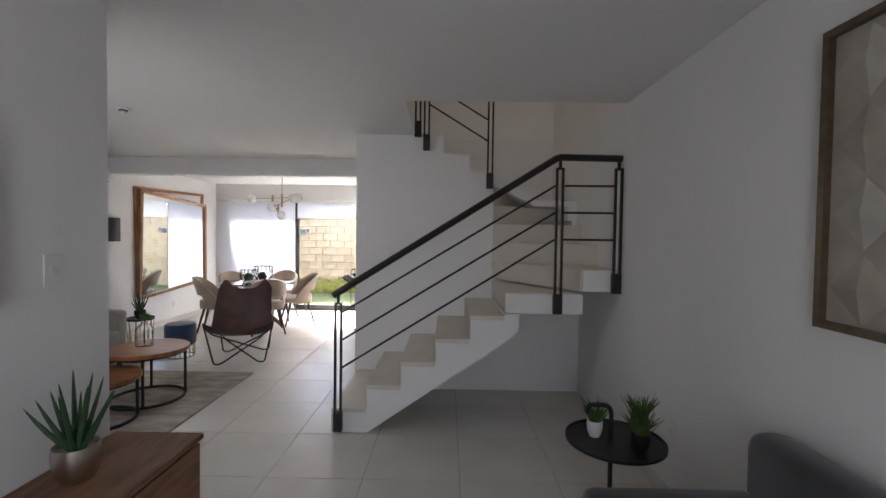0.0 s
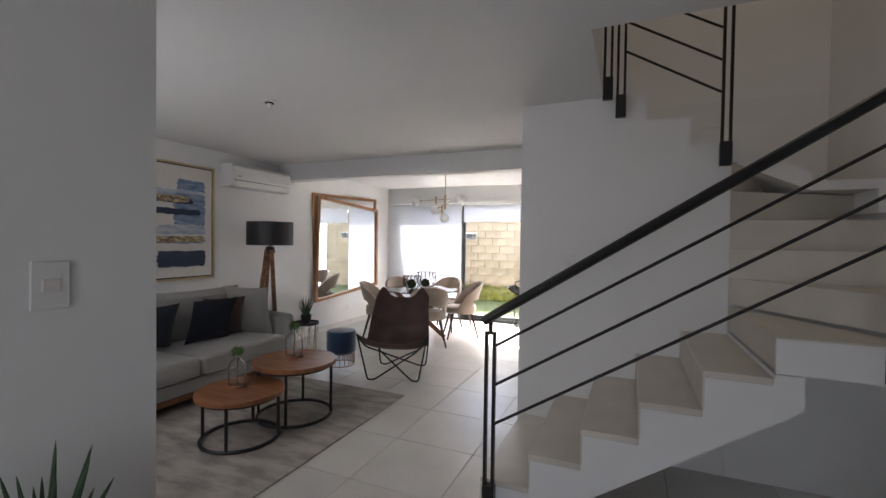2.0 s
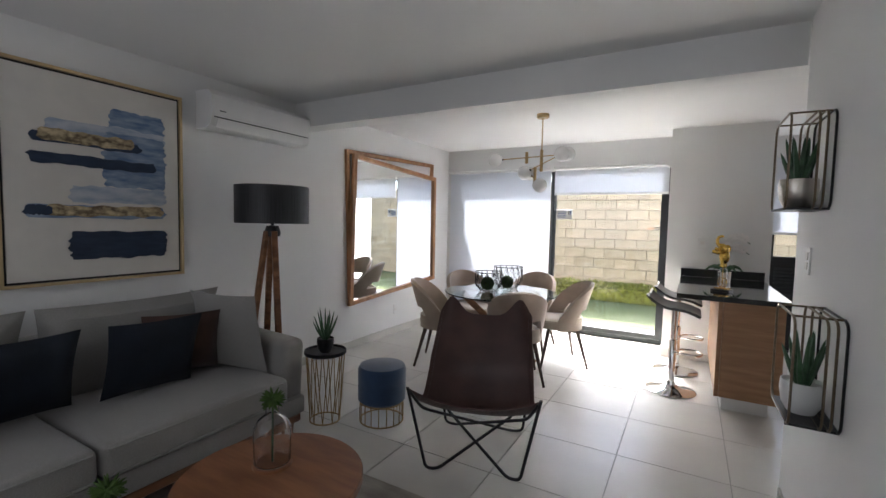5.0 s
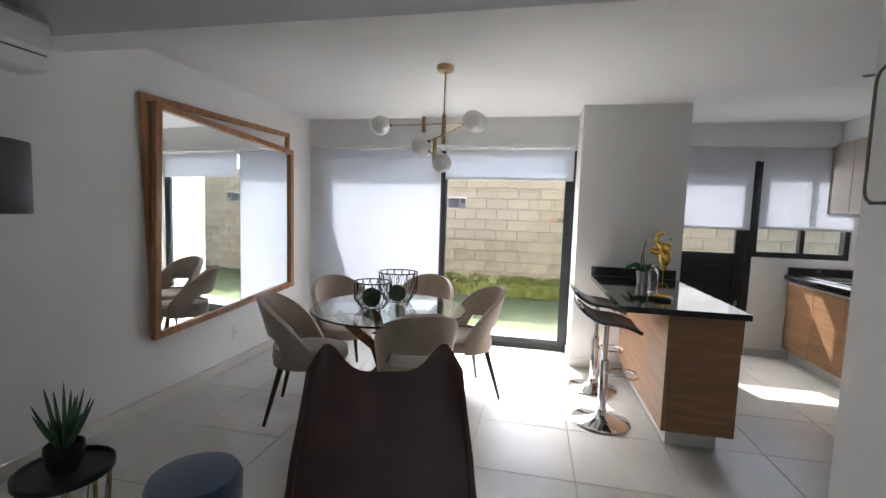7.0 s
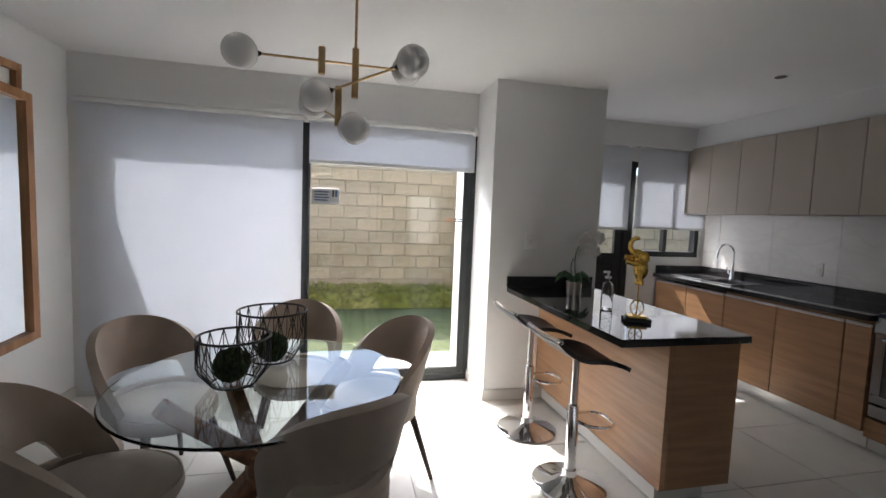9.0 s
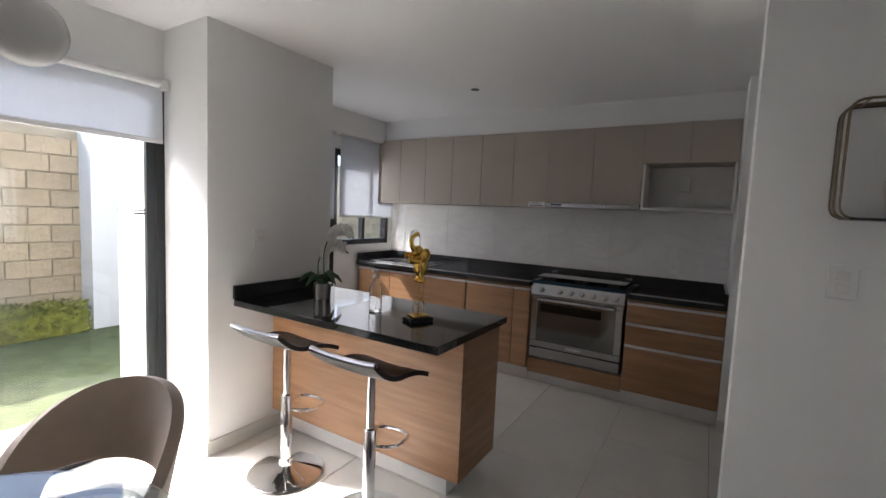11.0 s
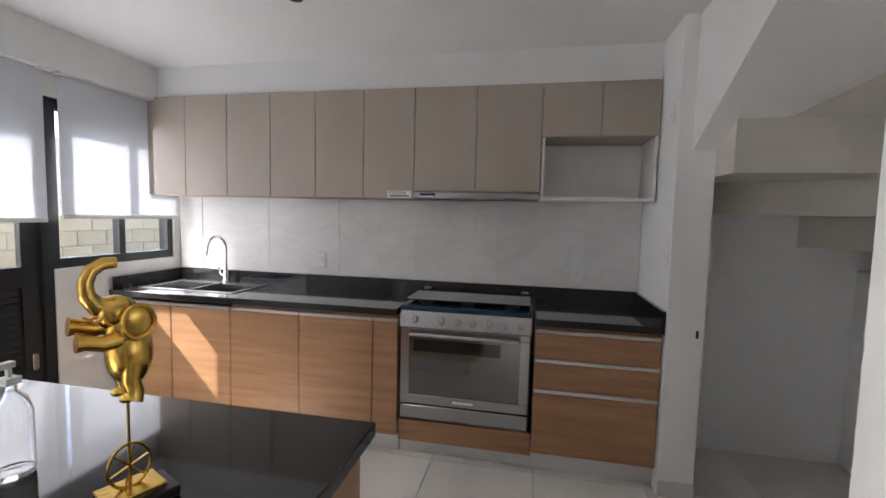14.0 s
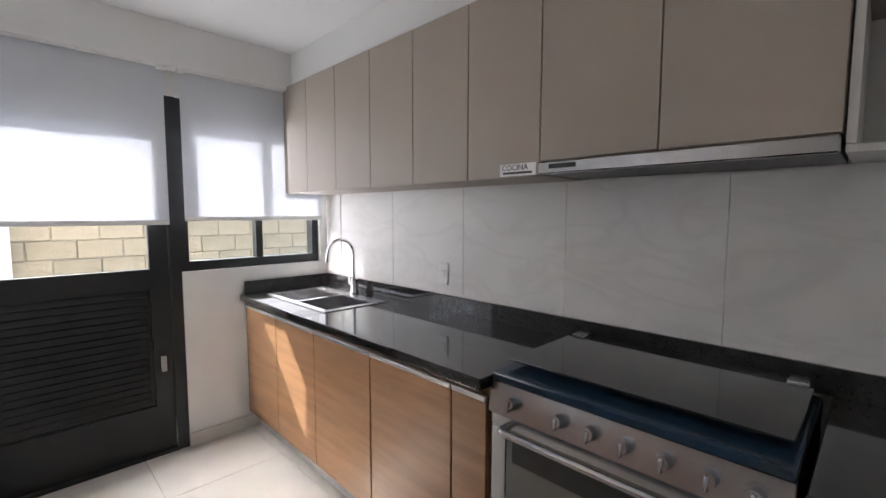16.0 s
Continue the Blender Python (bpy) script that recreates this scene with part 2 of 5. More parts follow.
def bm_prism(bm, pts, axis, a, b):
    """Extrude the outline pts (two coordinates) along axis from a to b."""
    def at(p, c):
        return {"x": (c, p[0], p[1]), "y": (p[0], c, p[1]), "z": (p[0], p[1], c)}[axis]
    v0, v1 = [bm.verts.new(at(p, a)) for p in pts], [bm.verts.new(at(p, b)) for p in pts]
    n = len(pts)
    fs = [bm.faces.new(v0), bm.faces.new(v1[::-1])] + [bm.faces.new((v0[i], v1[i], v1[(i + 1) % n], v0[(i + 1) % n])) for i in range(n)]
    bmesh.ops.recalc_face_normals(bm, faces=fs)
    return bm


def prism(pts, axis, a, b):
    return bm_prism(bmesh.new(), pts, axis, a, b)


def bm_lathe(bm, profile, cx=0, cy=0, seg=28):
    """Revolve (radius, z) pairs round a vertical axis."""
    rings = []
    for r, z in profile:
        rings.append([bm.verts.new((cx + r * math.cos(2 * math.pi * i / seg), cy + r * math.sin(2 * math.pi * i / seg), z)) for i in range(seg)] if r > 1e-5 else [bm.verts.new((cx, cy, z))])
    for a, b in zip(rings, rings[1:]):
        for i in range(seg):
            j = (i + 1) % seg
            q = [a[i % len(a)], a[j % len(a)], b[j % len(b)], b[i % len(b)]]
            q = [v for k, v in enumerate(q) if v not in q[:k]]
            if len(q) > 2:
                bm.faces.new(q)
    bmesh.ops.recalc_face_normals(bm, faces=bm.faces)
    return bm


def lathe(profile, cx=0, cy=0, seg=28):
    return bm_lathe(bmesh.new(), profile, cx, cy, seg)


def bm_tube(bm, pts, r, closed=False, seg=8):
    """A round bar along pts."""
    pts = [Vector(p) for p in pts]
    n, rings, up = len(pts), [], None
    for i, p in enumerate(pts):
        a = pts[(i - 1) % n] if closed or i else p
        b = pts[(i + 1) % n] if closed or i < n - 1 else p
        t = (b - a).normalized()
        if up is None:
            up = t.orthogonal().normalized()
        up = (up - t * up.dot(t)).normalized()
        side = t.cross(up)
        rr = r(i / max(1, n - 1)) if callable(r) else r
        rings.append([bm.verts.new(p + rr * (math.cos(k * 2 * math.pi / seg) * up + math.sin(k * 2 * math.pi / seg) * side)) for k in range(seg)])
    m = n if closed else n - 1
    for i in range(m):
        a, b = rings[i], rings[(i + 1) % n]
        for k in range(seg):
            bm.faces.new((a[k], a[(k + 1) % seg], b[(k + 1) % seg], b[k]))
    if not closed:
        bm.faces.new(rings[0][::-1])
        bm.faces.new(rings[-1])
    return bm


def tube(pts, r, closed=False, seg=8):
    return bm_tube(bmesh.new(), pts, r, closed, seg)


def ring(cx, cy, z, r, n=32):
    return [(cx + r * math.cos(2 * math.pi * i / n), cy + r * math.sin(2 * math.pi * i / n), z) for i in range(n)]


def rounded(pts, rad, n=5):
    """Round the inner corners of an open run of points."""
    pts = [Vector(p) for p in pts]
    out = [pts[0]]
    for a, b, c in zip(pts, pts[1:], pts[2:]):
        d = min(rad, (a - b).length * .49, (c - b).length * .49)
        p, q = b + (a - b).normalized() * d, b + (c - b).normalized() * d
        out += [(1 - t) ** 2 * p + 2 * t * (1 - t) * b + t * t * q for t in [k / n for k in range(n + 1)]]
    return out + [pts[-1]]


def sheet(f, nu, nv, thick=0.0):
    """A surface f(u, v) with thickness along its normals."""
    bm = bmesh.new()
    g = [[bm.verts.new(f(i / nu, j / nv)) for j in range(nv + 1)] for i in range(nu + 1)]
    for i in range(nu):
        for j in range(nv):
            bm.faces.new((g[i][j], g[i + 1][j], g[i + 1][j + 1], g[i][j + 1]))
    if thick:
        bm.normal_update()
        bmesh.ops.solidify(bm, geom=bm.faces[:], thickness=thick)
    bmesh.ops.recalc_face_normals(bm, faces=bm.faces)
    return bm


def mesh_of(name, bm, mat, smooth=False):
    me = bpy.data.meshes.new(name)
    bm.normal_update()
    bm.to_mesh(me)
    bm.free()
    me.materials.append(mat)
    if smooth:
        me.polygons.foreach_set("use_smooth", [True] * len(me.polygons))
        me.set_sharp_from_angle(angle=radians(42))
    return me


def part(name, bm, mat, parent=None, label="", smooth=True):
    ob = new(name, mesh_of(name, bm, mat, smooth))
    ob.parent = parent
    if label:
        tagged(ob, label)
    return ob


def thing(name, label, category, group="", kind="", at=None):
    ob = new(name)
    if at is not None:
        ob.matrix_world = at
    return tagged(ob, label, category, group, kind)


def setting(name, bm, mat, label, category):
    return tagged(part(name, bm, mat, smooth=False), label, category, kind="structure")


def piece(name, me, parent, m):
    ob = new(name, me)
    ob.parent = parent
    ob.matrix_basis = m
    return ob


# ---- the plan ----
XW, XE, H = -3.03, 2.90, 2.50
XP, YP = 0.09, 3.73
SPINE_Y, SPINE_X = 6.08, 0.80
YS, YK, YCOL = 10.46, 10.97, 10.0

floor = setting("floor", boxes((XW - .2, XE + .5, 0.2, 11.2, -0.12, -0.006)), GROUT, "light grey porcelain tiled floor with thin joints", "floor")
setting("wall_west", boxes((XW - .18, XW, 0.2, YS + .12, 0, H)), WALL, "smooth white painted living room wall", "wall")
setting("wall_east", boxes((XE, XE + .18, 0.2, 11.1, 0, 5.2)), WALL, "white painted side wall beside stairs and kitchen", "wall")
setting("wall_south", boxes((XW - .18, .95, 0.02, 0.2, 0, H), (1.85, XE + .18, .02, .2, 0, H), (.95, 1.85, .02, .2, 0, .5), (.95, 1.85, .02, .2, 2.1, H)), WALL, "white painted entrance wall", "wall")
setting("wall_tv", boxes((XP - .15, XP, 0.2, YP, 0, H)), WALL, "white painted wall carrying the television", "wall")
setting("wall_living_south", boxes((XW, -2.8, 3.45, 3.6, 0, H), (-.3, XP - .15, 3.45, 3.6, 0, H), (-2.8, -.3, 3.45, 3.6, 0, .8), (-2.8, -.3, 3.45, 3.6, 2.1, H)), WALL, "plain white wall closing the living room", "wall")
setting("wall_window", boxes((XW, 0.0, YS, YS + .08, 2.19, H), (XW, -2.86, YS, YS + .14, 0, 2.2), (0.0, 0.93, YCOL, 11.1, 0, H)), WALL, "white painted pier and lintel round the sliding door", "wall")
setting("wall_kitchen_window", boxes((0.93, XE, YK, YK + .14, 2.12, H), (1.93, XE, YK, YK + .14, 0, 1.09), (2.84, XE, YK, YK + .14, 1.09, 2.12)), WALL, "white painted kitchen wall round door and window", "wall")
setting("wall_kitchen_south", boxes((2.25, XE, 7.25, 7.43, 0, H)), WALL, "white painted pier between kitchen and passage", "wall")
setting("wall_plants", boxes((SPINE_X - .1, SPINE_X + .06, SPINE_Y + .14, 7.46, 0, 2.275), (SPINE_X - .1, SPINE_X + .06, 7.25, 7.46, 2.275, H), (SPINE_X - .1, SPINE_X + .06, SPINE_Y + .14, 7.25, 2.275, H)), WALL, "white painted wall carrying the wire planters", "wall")
# stair spine wall follows the upper flight
setting("wall_spine", prism([(SPINE_X - .1, 0), (2.0415, 0), (2.0415, 2.006), (2.078, 2.006), (2.078, 2.134), (1.808, 2.134), (1.808, 2.316), (1.548, 2.316), (1.548, 2.498), (SPINE_X - .1, 2.498)], "y", SPINE_Y, SPINE_Y + .14), WALL, "white stair wall with stepped top edge", "wall")
setting("ceiling", boxes((XW - .18, SPINE_X - .1, 0.02, 11.1, H, H + .22), (SPINE_X - .1, XE, 0.02, 5.02, H, H + .22), (SPINE_X - .1, XE, 7.25, 11.1, H, H + .22), (SPINE_X - .1, 1.27, 5.02, 7.25, H, H + .22)), CEIL, "smooth white plaster ceiling", "ceiling")
setting("ceiling_upper", boxes((SPINE_X - 1.4, XE + .1, 4.8, 7.5, 5.2, 5.3)), CEIL, "white ceiling over the stairwell", "ceiling")
for nm, row in (("wall_stairwell_south", (-.55, XE, 4.84, 5.02, H + .22, 5.2)), ("wall_stairwell_north", (-.55, XE, 7.25, 7.43, H + .22, 5.2)), ("wall_stairwell_west", (-.7, -.55, 4.84, 7.43, H + .22, 5.2))):
    setting(nm, boxes(row), WALL, "white painted stairwell wall of upper floor", "wall")
setting("beam", boxes((XW, SPINE_X - .1, 7.50, 7.70, 2.28, H)), WALL, "white plastered ceiling beam over the living room", "beam")
setting("wall_blind_pelmet", boxes((0.93, XE, 10.865, YK, 2.262, H)), WALL, "white boxed pelmet above the kitchen window", "pelmet")
setting("cabinet_bulkhead", boxes((2.60, XE, 7.43, 10.865, 2.29, H)), WALL, "white boxed bulkhead above the wall cabinets", "bulkhead")
for nm, r in (("baseboard", (XW, XW + .012, 3.6, YS, 0, .085)), ("baseboard", (0.0, 0.93, YCOL - .012, YCOL, 0, .085)), ("baseboard", (-.012, 0, YCOL - .012, YS, 0, .085)),
              ("baseboard", (SPINE_X - .112, SPINE_X - .1, SPINE_Y, 7.42, 0, .085)), ("baseboard", (2.238, 2.25, 7.25, 7.43, 0, .085)), ("baseboard", (1.93, 2.45, YK - .012, YK, 0, .085)),
              ("baseboard", (XE - .012, XE, .2, 5.1, 0, .085)), ("baseboard", (XP, XP + .012, .2, YP, 0, .085))):
    setting(nm, box(*r), TILE, "pale tile skirting along the wall foot", "baseboard")

# front window and its wall opening: unseen, added to go with the fill lamp
lw = thing("window_front", "unseen front window added for the living room fill lamp", "window", kind="structure")
part("frame", boxes((-2.8, -2.76, 3.49, 3.55, .8, 2.1), (-.34, -.3, 3.49, 3.55, .8, 2.1), (-2.76, -.34, 3.49, 3.55, .8, .84), (-2.76, -.34, 3.49, 3.55, 2.06, 2.1)), ALU, lw, smooth=False)
part("pane", box(-2.76, -.34, 3.515, 3.52, .84, 2.06), GLASS, lw, smooth=False).visible_shadow = False
# glazed opening in the entrance wall: unseen, added behind the entry lamp
ew = thing("window_entry", "unseen glazed opening added behind the entry fill lamp", "window", kind="structure")
part("frame", boxes((.95, .99, .06, .12, .5, 2.1), (1.81, 1.85, .06, .12, .5, 2.1), (.99, 1.81, .06, .12, .5, .54), (.99, 1.81, .06, .12, 2.06, 2.1)), ALU, ew, smooth=False)
part("pane", box(.99, 1.81, .085, .09, .54, 2.06), GLASS, ew, smooth=False).visible_shadow = False
setting("wall_undercroft", boxes((2.043, XE, SPINE_Y, SPINE_Y + .14, 0, 1.2)), WALL, "white wall closing the space under the stairs", "wall")
# passage under the upper flight
sb = prism([(2.249, 1.83), (2.249, 1.95), (1.03, 2.62), (1.03, 2.501)], "y", 6.222, 7.248)
for v in sb.verts:
    v.co.x += (7.25 - v.co.y) * .24 if v.co.x > 2 else 0
setting("stair_soffit", sb, WALL, "sloping white underside of the upper stairs", "soffit")
pb = boxes((2.85, XE, 6.22, 7.25, 0, 1.83), (2.81, 2.85, 6.22, 7.25, 1.69, 1.83))
setting("wall_passage", bm_prism(pb, [(2.25, 7.25), (2.497, 6.22), (XE, 6.22), (XE, 7.25)], "z", 1.83, 1.89), WALL, "white painted end of the low passage", "wall")
setting("wall_over_passage", prism([(2.249, 1.83), (2.249, H - .002), (1.03, H - .002)], "y", 7.25, 7.36), WALL, "white wall face above the sloping soffit", "wall")
latch = thing("strike_plate", "small dark metal latch plate on the pier edge", "latch")
part("plate", box(2.246, 2.2495, 7.275, 7.288, .87, .91, .001), BLACKMETAL, latch)

# ---- stairs ----
RISE, GO, X0, YN = 0.182, 0.262, 0.733, 5.10
stairs = thing("stairs", "cream concrete stairs with winders turning back on themselves", "stairs", kind="structure")
outline = [(X0, 0), (X0, RISE)]
for i in range(1, 5):
    outline += [(X0 + GO * i, RISE * i), (X0 + GO * i, RISE * (i + 1))]
outline += [(X0 + GO * 5, RISE * 5), (X0 + GO * 5, RISE * 5 + .02), (2.15, RISE * 5 + .02), (2.15, 0.785), (1.005, 0)]
part("flight", prism(outline, "y", YN, SPINE_Y), WALL, stairs, smooth=False)
for i in range(5):
    x = X0 + GO * i
    part("tread", box(x - .006, x + GO - .002, YN - .004, SPINE_Y - .002, RISE * (i + 1) - .03, RISE * (i + 1) + .004, .004), STAIR, stairs)
    part("riser", box(x - .005, x + .004, YN - .003, SPINE_Y - .002, RISE * i + .006, RISE * (i + 1) - .032), STAIR, stairs)
part("fascia", boxes((X0 + GO * 5 + .002, 2.625, YN - .012, YN - .002, .936, RISE * 6 - .006), (2.625, XE - .002, YN - .012, YN - .002, 1.11, RISE * 7 - .006)), WALL, stairs, "white plastered stair edge", smooth=False)
PV = Vector((X0 + GO * 5, SPINE_Y))


def edge_hit(a):
    """Where the ray from the newel at angle a meets the stairwell's rectangle."""
    dx, dy = math.cos(a), math.sin(a)
    t = min([(XE - PV.x) / dx] if dx > 1e-6 else [9], default=9)
    t = min(t, (7.25 - PV.y) / dy if dy > 1e-6 else 9, (YN - PV.y) / dy if dy < -1e-6 else 9)
    return (PV.x + dx * t, PV.y + dy * t)


corners = [(math.atan2(YN - PV.y, XE - PV.x), (XE, YN)), (math.atan2(7.25 - PV.y, XE - PV.x), (XE, 7.25))]
for i in range(6):
    a, b = radians(-90 + 30 * i), radians(-60 + 30 * i)
    pts = [tuple(PV), edge_hit(a)] + [c for g, c in corners if a < g < b] + [edge_hit(b)]
    top = RISE * (6 + i)
    low = .95 if i == 0 else 1.11 if i == 1 else top - RISE - .12
    part("winder", prism(pts, "z", low, top), STAIR, stairs, smooth=False)
for i in range(4):
    x, zt = 2.076 - .265 * i, 2.13 + .182 * i
    part("upper_step", prism([(x, zt - .2), (x, zt), (x - .265, zt), (x - .265, zt - .05)], "y", SPINE_Y + .142, 7.25), STAIR, stairs, smooth=False)

rail = thing("stair_railing", "black steel stair railing with three slim bars", "railing")
YR = YN - .035


def post(x, z0, z1, y=YR):
    p = part("post", boxes((x - .030, x - .014, y - .014, y + .014, z0 + .14, z1, .002), (x + .014, x + .030, y - .014, y + .014, z0 + .14, z1, .002)), BLACKMETAL, rail, smooth=False)
    part("shoe", box(x - .033, x + .033, y - .018, y + .03, z0, z0 + .15, .004), BLACKMETAL, p)
    part("cap", boxes((x - .03, x + .03, y - .014, y + .014, z1 - .012, z1 + .002), (x - .010, x + .010, y - .010, y + .010, z1, z1 + .07)), BLACKMETAL, p, smooth=False)


PA, PB, PC = 0.785, 2.43, 2.865
post(PA, .02, 1.00)
post(PB, .94, 2.03)
post(PC, 1.10, 2.03)
part("handrail", tube([(PA - .04, YR, 1.055), (PB - .03, YR, 2.10), (PB, YR, 2.11), (PC + .02, YR, 2.105)], .026, seg=8), BLACKMETAL, rail)
for k in range(3):
    part("bar", tube([(PA + .03, YR, .93 - .21 * k), (PB - .03, YR, 1.90 - .20 * k)], .008), BLACKMETAL, rail)
    part("bar", tube([(PB + .03, YR, 1.90 - .20 * k), (PC - .03, YR, 1.90 - .20 * k)], .008), BLACKMETAL, rail)
rail = thing("upper_railing", "black steel railing of the upper stair flight", "railing")
YU = SPINE_Y - .05
post(2.0, 1.98, 3.0, YU)
post(1.385, 2.34, 3.36, YU)
post(1.30, 2.47, 3.45, YU)
for k in range(4):
    part("bar", tube([(1.97, YU, 2.44 + .2 * k), (1.41, YU, 2.78 + .2 * k)], .008), BLACKMETAL, rail)
part("handrail", tube([(2.06, YU, 3.04), (1.2, YU, 3.56)], .026), BLACKMETAL, rail)

# ---- sliding door and blinds ----
door = thing("door_sliding", "black aluminium sliding glass door to the garden", "door", kind="structure")
XL, XM, XR = -2.86, -1.41, 0.0
part("frame", boxes((XL, XR, YS, YS + .1, 0, .055), (XL, XR, YS, YS + .05, 2.15, 2.19), (XL, XL + .05, YS, YS + .08, .055, 2.15), (XR - .05, XR, YS, YS + .08, .055, 2.15)), ALU, door, smooth=False)
for a, b, yy in ((XL + .05, XM + .03, YS + .042), (XM - .03, XR - .05, YS + .005)):
    s = part("sash", boxes((a, b, yy, yy + .035, .057, .11), (a, b, yy, yy + .035, 2.125, 2.149), (a, a + .05, yy, yy + .035, .11, 2.125), (b - .05, b, yy, yy + .035, .11, 2.125)), ALU, door, smooth=False)
    g = part("pane", box(a + .05, b - .05, yy + .014, yy + .02, .11, 2.125), GLASS, s, smooth=False)
    g.visible_shadow = False


def blind(x0, x1, y, z_top, z_bot, label, chain):
    b = thing("roller_blind", label, "blind")
    part("roller", tube([(x0, y - .03, z_top), (x1, y - .03, z_top)], .02, seg=12), PLASTICW, b)
    part("fabric", box(x0 + .015, x1 - .015, y - .012, y - .010, z_bot, z_top), BLIND, b, smooth=False)
    part("bottom_rail", box(x0 + .015, x1 - .015, y - .018, y - .004, z_bot - .022, z_bot + .004, .003), PLASTICW, b)
    part("bracket", box(chain - .02, chain + .02, y - .06, y, z_top - .03, z_top + .03, .004), PLASTICW, b)
    return b


blind(XL - .12, XM - .01, YS - .02, 2.17, 0.06, "white roller blind drawn fully down over glass", XM)
blind(XM + .01, XR - .01, YS - .02, 2.17, 1.85, "white roller blind raised above the glass door", XR - .03)
blind(0.96, 1.88, YK - .035, 2.275, 1.40, "white roller blind half lowered over kitchen door", 1.85)
blind(1.93, 2.85, YK - .035, 2.275, 1.42, "white roller blind half lowered over kitchen window", 1.95)

# kitchen door and window
kd = thing("door_kitchen", "black aluminium half-glazed door with louvre panel", "door", kind="structure")
part("frame", boxes((0.93, 0.98, YK + .01, YK + .09, 0, 2.12), (1.87, 1.93, YK + .01, YK + .09, 0, 2.12), (.98, 1.87, YK + .01, YK + .09, 2.06, 2.12), (.98, 1.87, YK + .005, YK + .11, -.06, .019)), ALU, kd, smooth=False)
leaf = part("leaf", boxes((.985, 1.08, YK + .03, YK + .07, .02, 2.055), (1.77, 1.865, YK + .03, YK + .07, .02, 2.055), (1.08, 1.77, YK + .03, YK + .07, .02, .30), (1.08, 1.77, YK + .03, YK + .07, 1.0, 1.12), (1.08, 1.77, YK + .03, YK + .07, 1.97, 2.055), (1.08, 1.77, YK + .045, YK + .055, .30, 1.0)), ALU, kd, smooth=False)
for k in range(17):
    part("louvre", prism([(YK + .028, .32 + .04 * k), (YK + .043, .352 + .04 * k), (YK + .045, .345 + .04 * k), (YK + .034, .316 + .04 * k)], "x", 1.10, 1.75), ALU, leaf, smooth=False)
p = part("pane", box(1.08, 1.77, YK + .048, YK + .054, 1.12, 1.97), GLASS, kd, smooth=False)
p.visible_shadow = False
part("lock", box(1.80, 1.835, YK + .015, YK + .03, .50, .60, .004), STEEL, kd)
kw = thing("window_kitchen", "black aluminium sliding kitchen window", "window", kind="structure")
part("frame", boxes((1.932, 2.838, YK + .02, YK + .10, 1.092, 1.15), (1.932, 2.838, YK + .02, YK + .10, 2.06, 2.118), (1.932, 1.975, YK + .02, YK + .10, 1.15, 2.06), (2.79, 2.838, YK + .02, YK + .10, 1.15, 2.06), (2.385, 2.43, YK + .03, YK + .09, 1.15, 2.06)), ALU, kw, smooth=False)
for a, b in ((1.975, 2.385), (2.43, 2.79)):
    p = part("pane", box(a, b, YK + .055, YK + .06, 1.15, 2.06), GLASS, kw, smooth=False)
    p.visible_shadow = False

# ---- garden ----
ground = setting("ground", box(-60, 60, 11.1, 120, -.25, -.06), LAWN, "mown green lawn behind the house", "lawn")
setting("patio", box(XW, XE, YS + .14, 11.35, -.1, -.03), GROUT, "grey concrete strip outside the door", "paving")
YB = 14.05
gw = setting("garden_wall", box(-6, 7.5, YB, YB + .2, -.1, 2.35), MORTAR, "sandstone block garden wall in running bond", "wall")
setting("garden_wall_side", box(-3.2, -3.02, YS + .2, YB, -.1, 2.30), WALL, "white painted side wall of the garden", "wall")
setting("garden_wall_east", box(7.3, 7.47, 11.1, YB, -.1, 2.5), WALL, "white painted side wall of the garden", "wall")
setting("garden_pier", box(.77, 1.2, YB - .35, YB - .002, -.1, 2.35), WALL, "white rendered pier against the garden wall", "pier")

# ---- kitchen ----
CF, CTOP = 2.28, 0.915
def cab_unit(y0, y1, doors):
    u = thing("base_cabinet", "oak laminate base cabinet with aluminium pull edge", "cabinet", "kitchen base cabinets")
    part("body", box(CF + .02, XE - .003, y0 + .002, y1 - .002, .13, .74 if doors == 2 else .872), WOODCAB, u, smooth=False)
    for k in range(doors):
        a, b = y0 + (y1 - y0) * k / doors, y0 + (y1 - y0) * (k + 1) / doors
        dr = part("door", box(CF, CF + .018, a + .003, b - .003, .13, .828, .002), WOODCAB, u)
        part("pull_edge", box(CF - .006, CF + .012, a + .003, b - .003, .830, .850, .003), ALUSTRIP, dr, "aluminium pull edge")
    return u


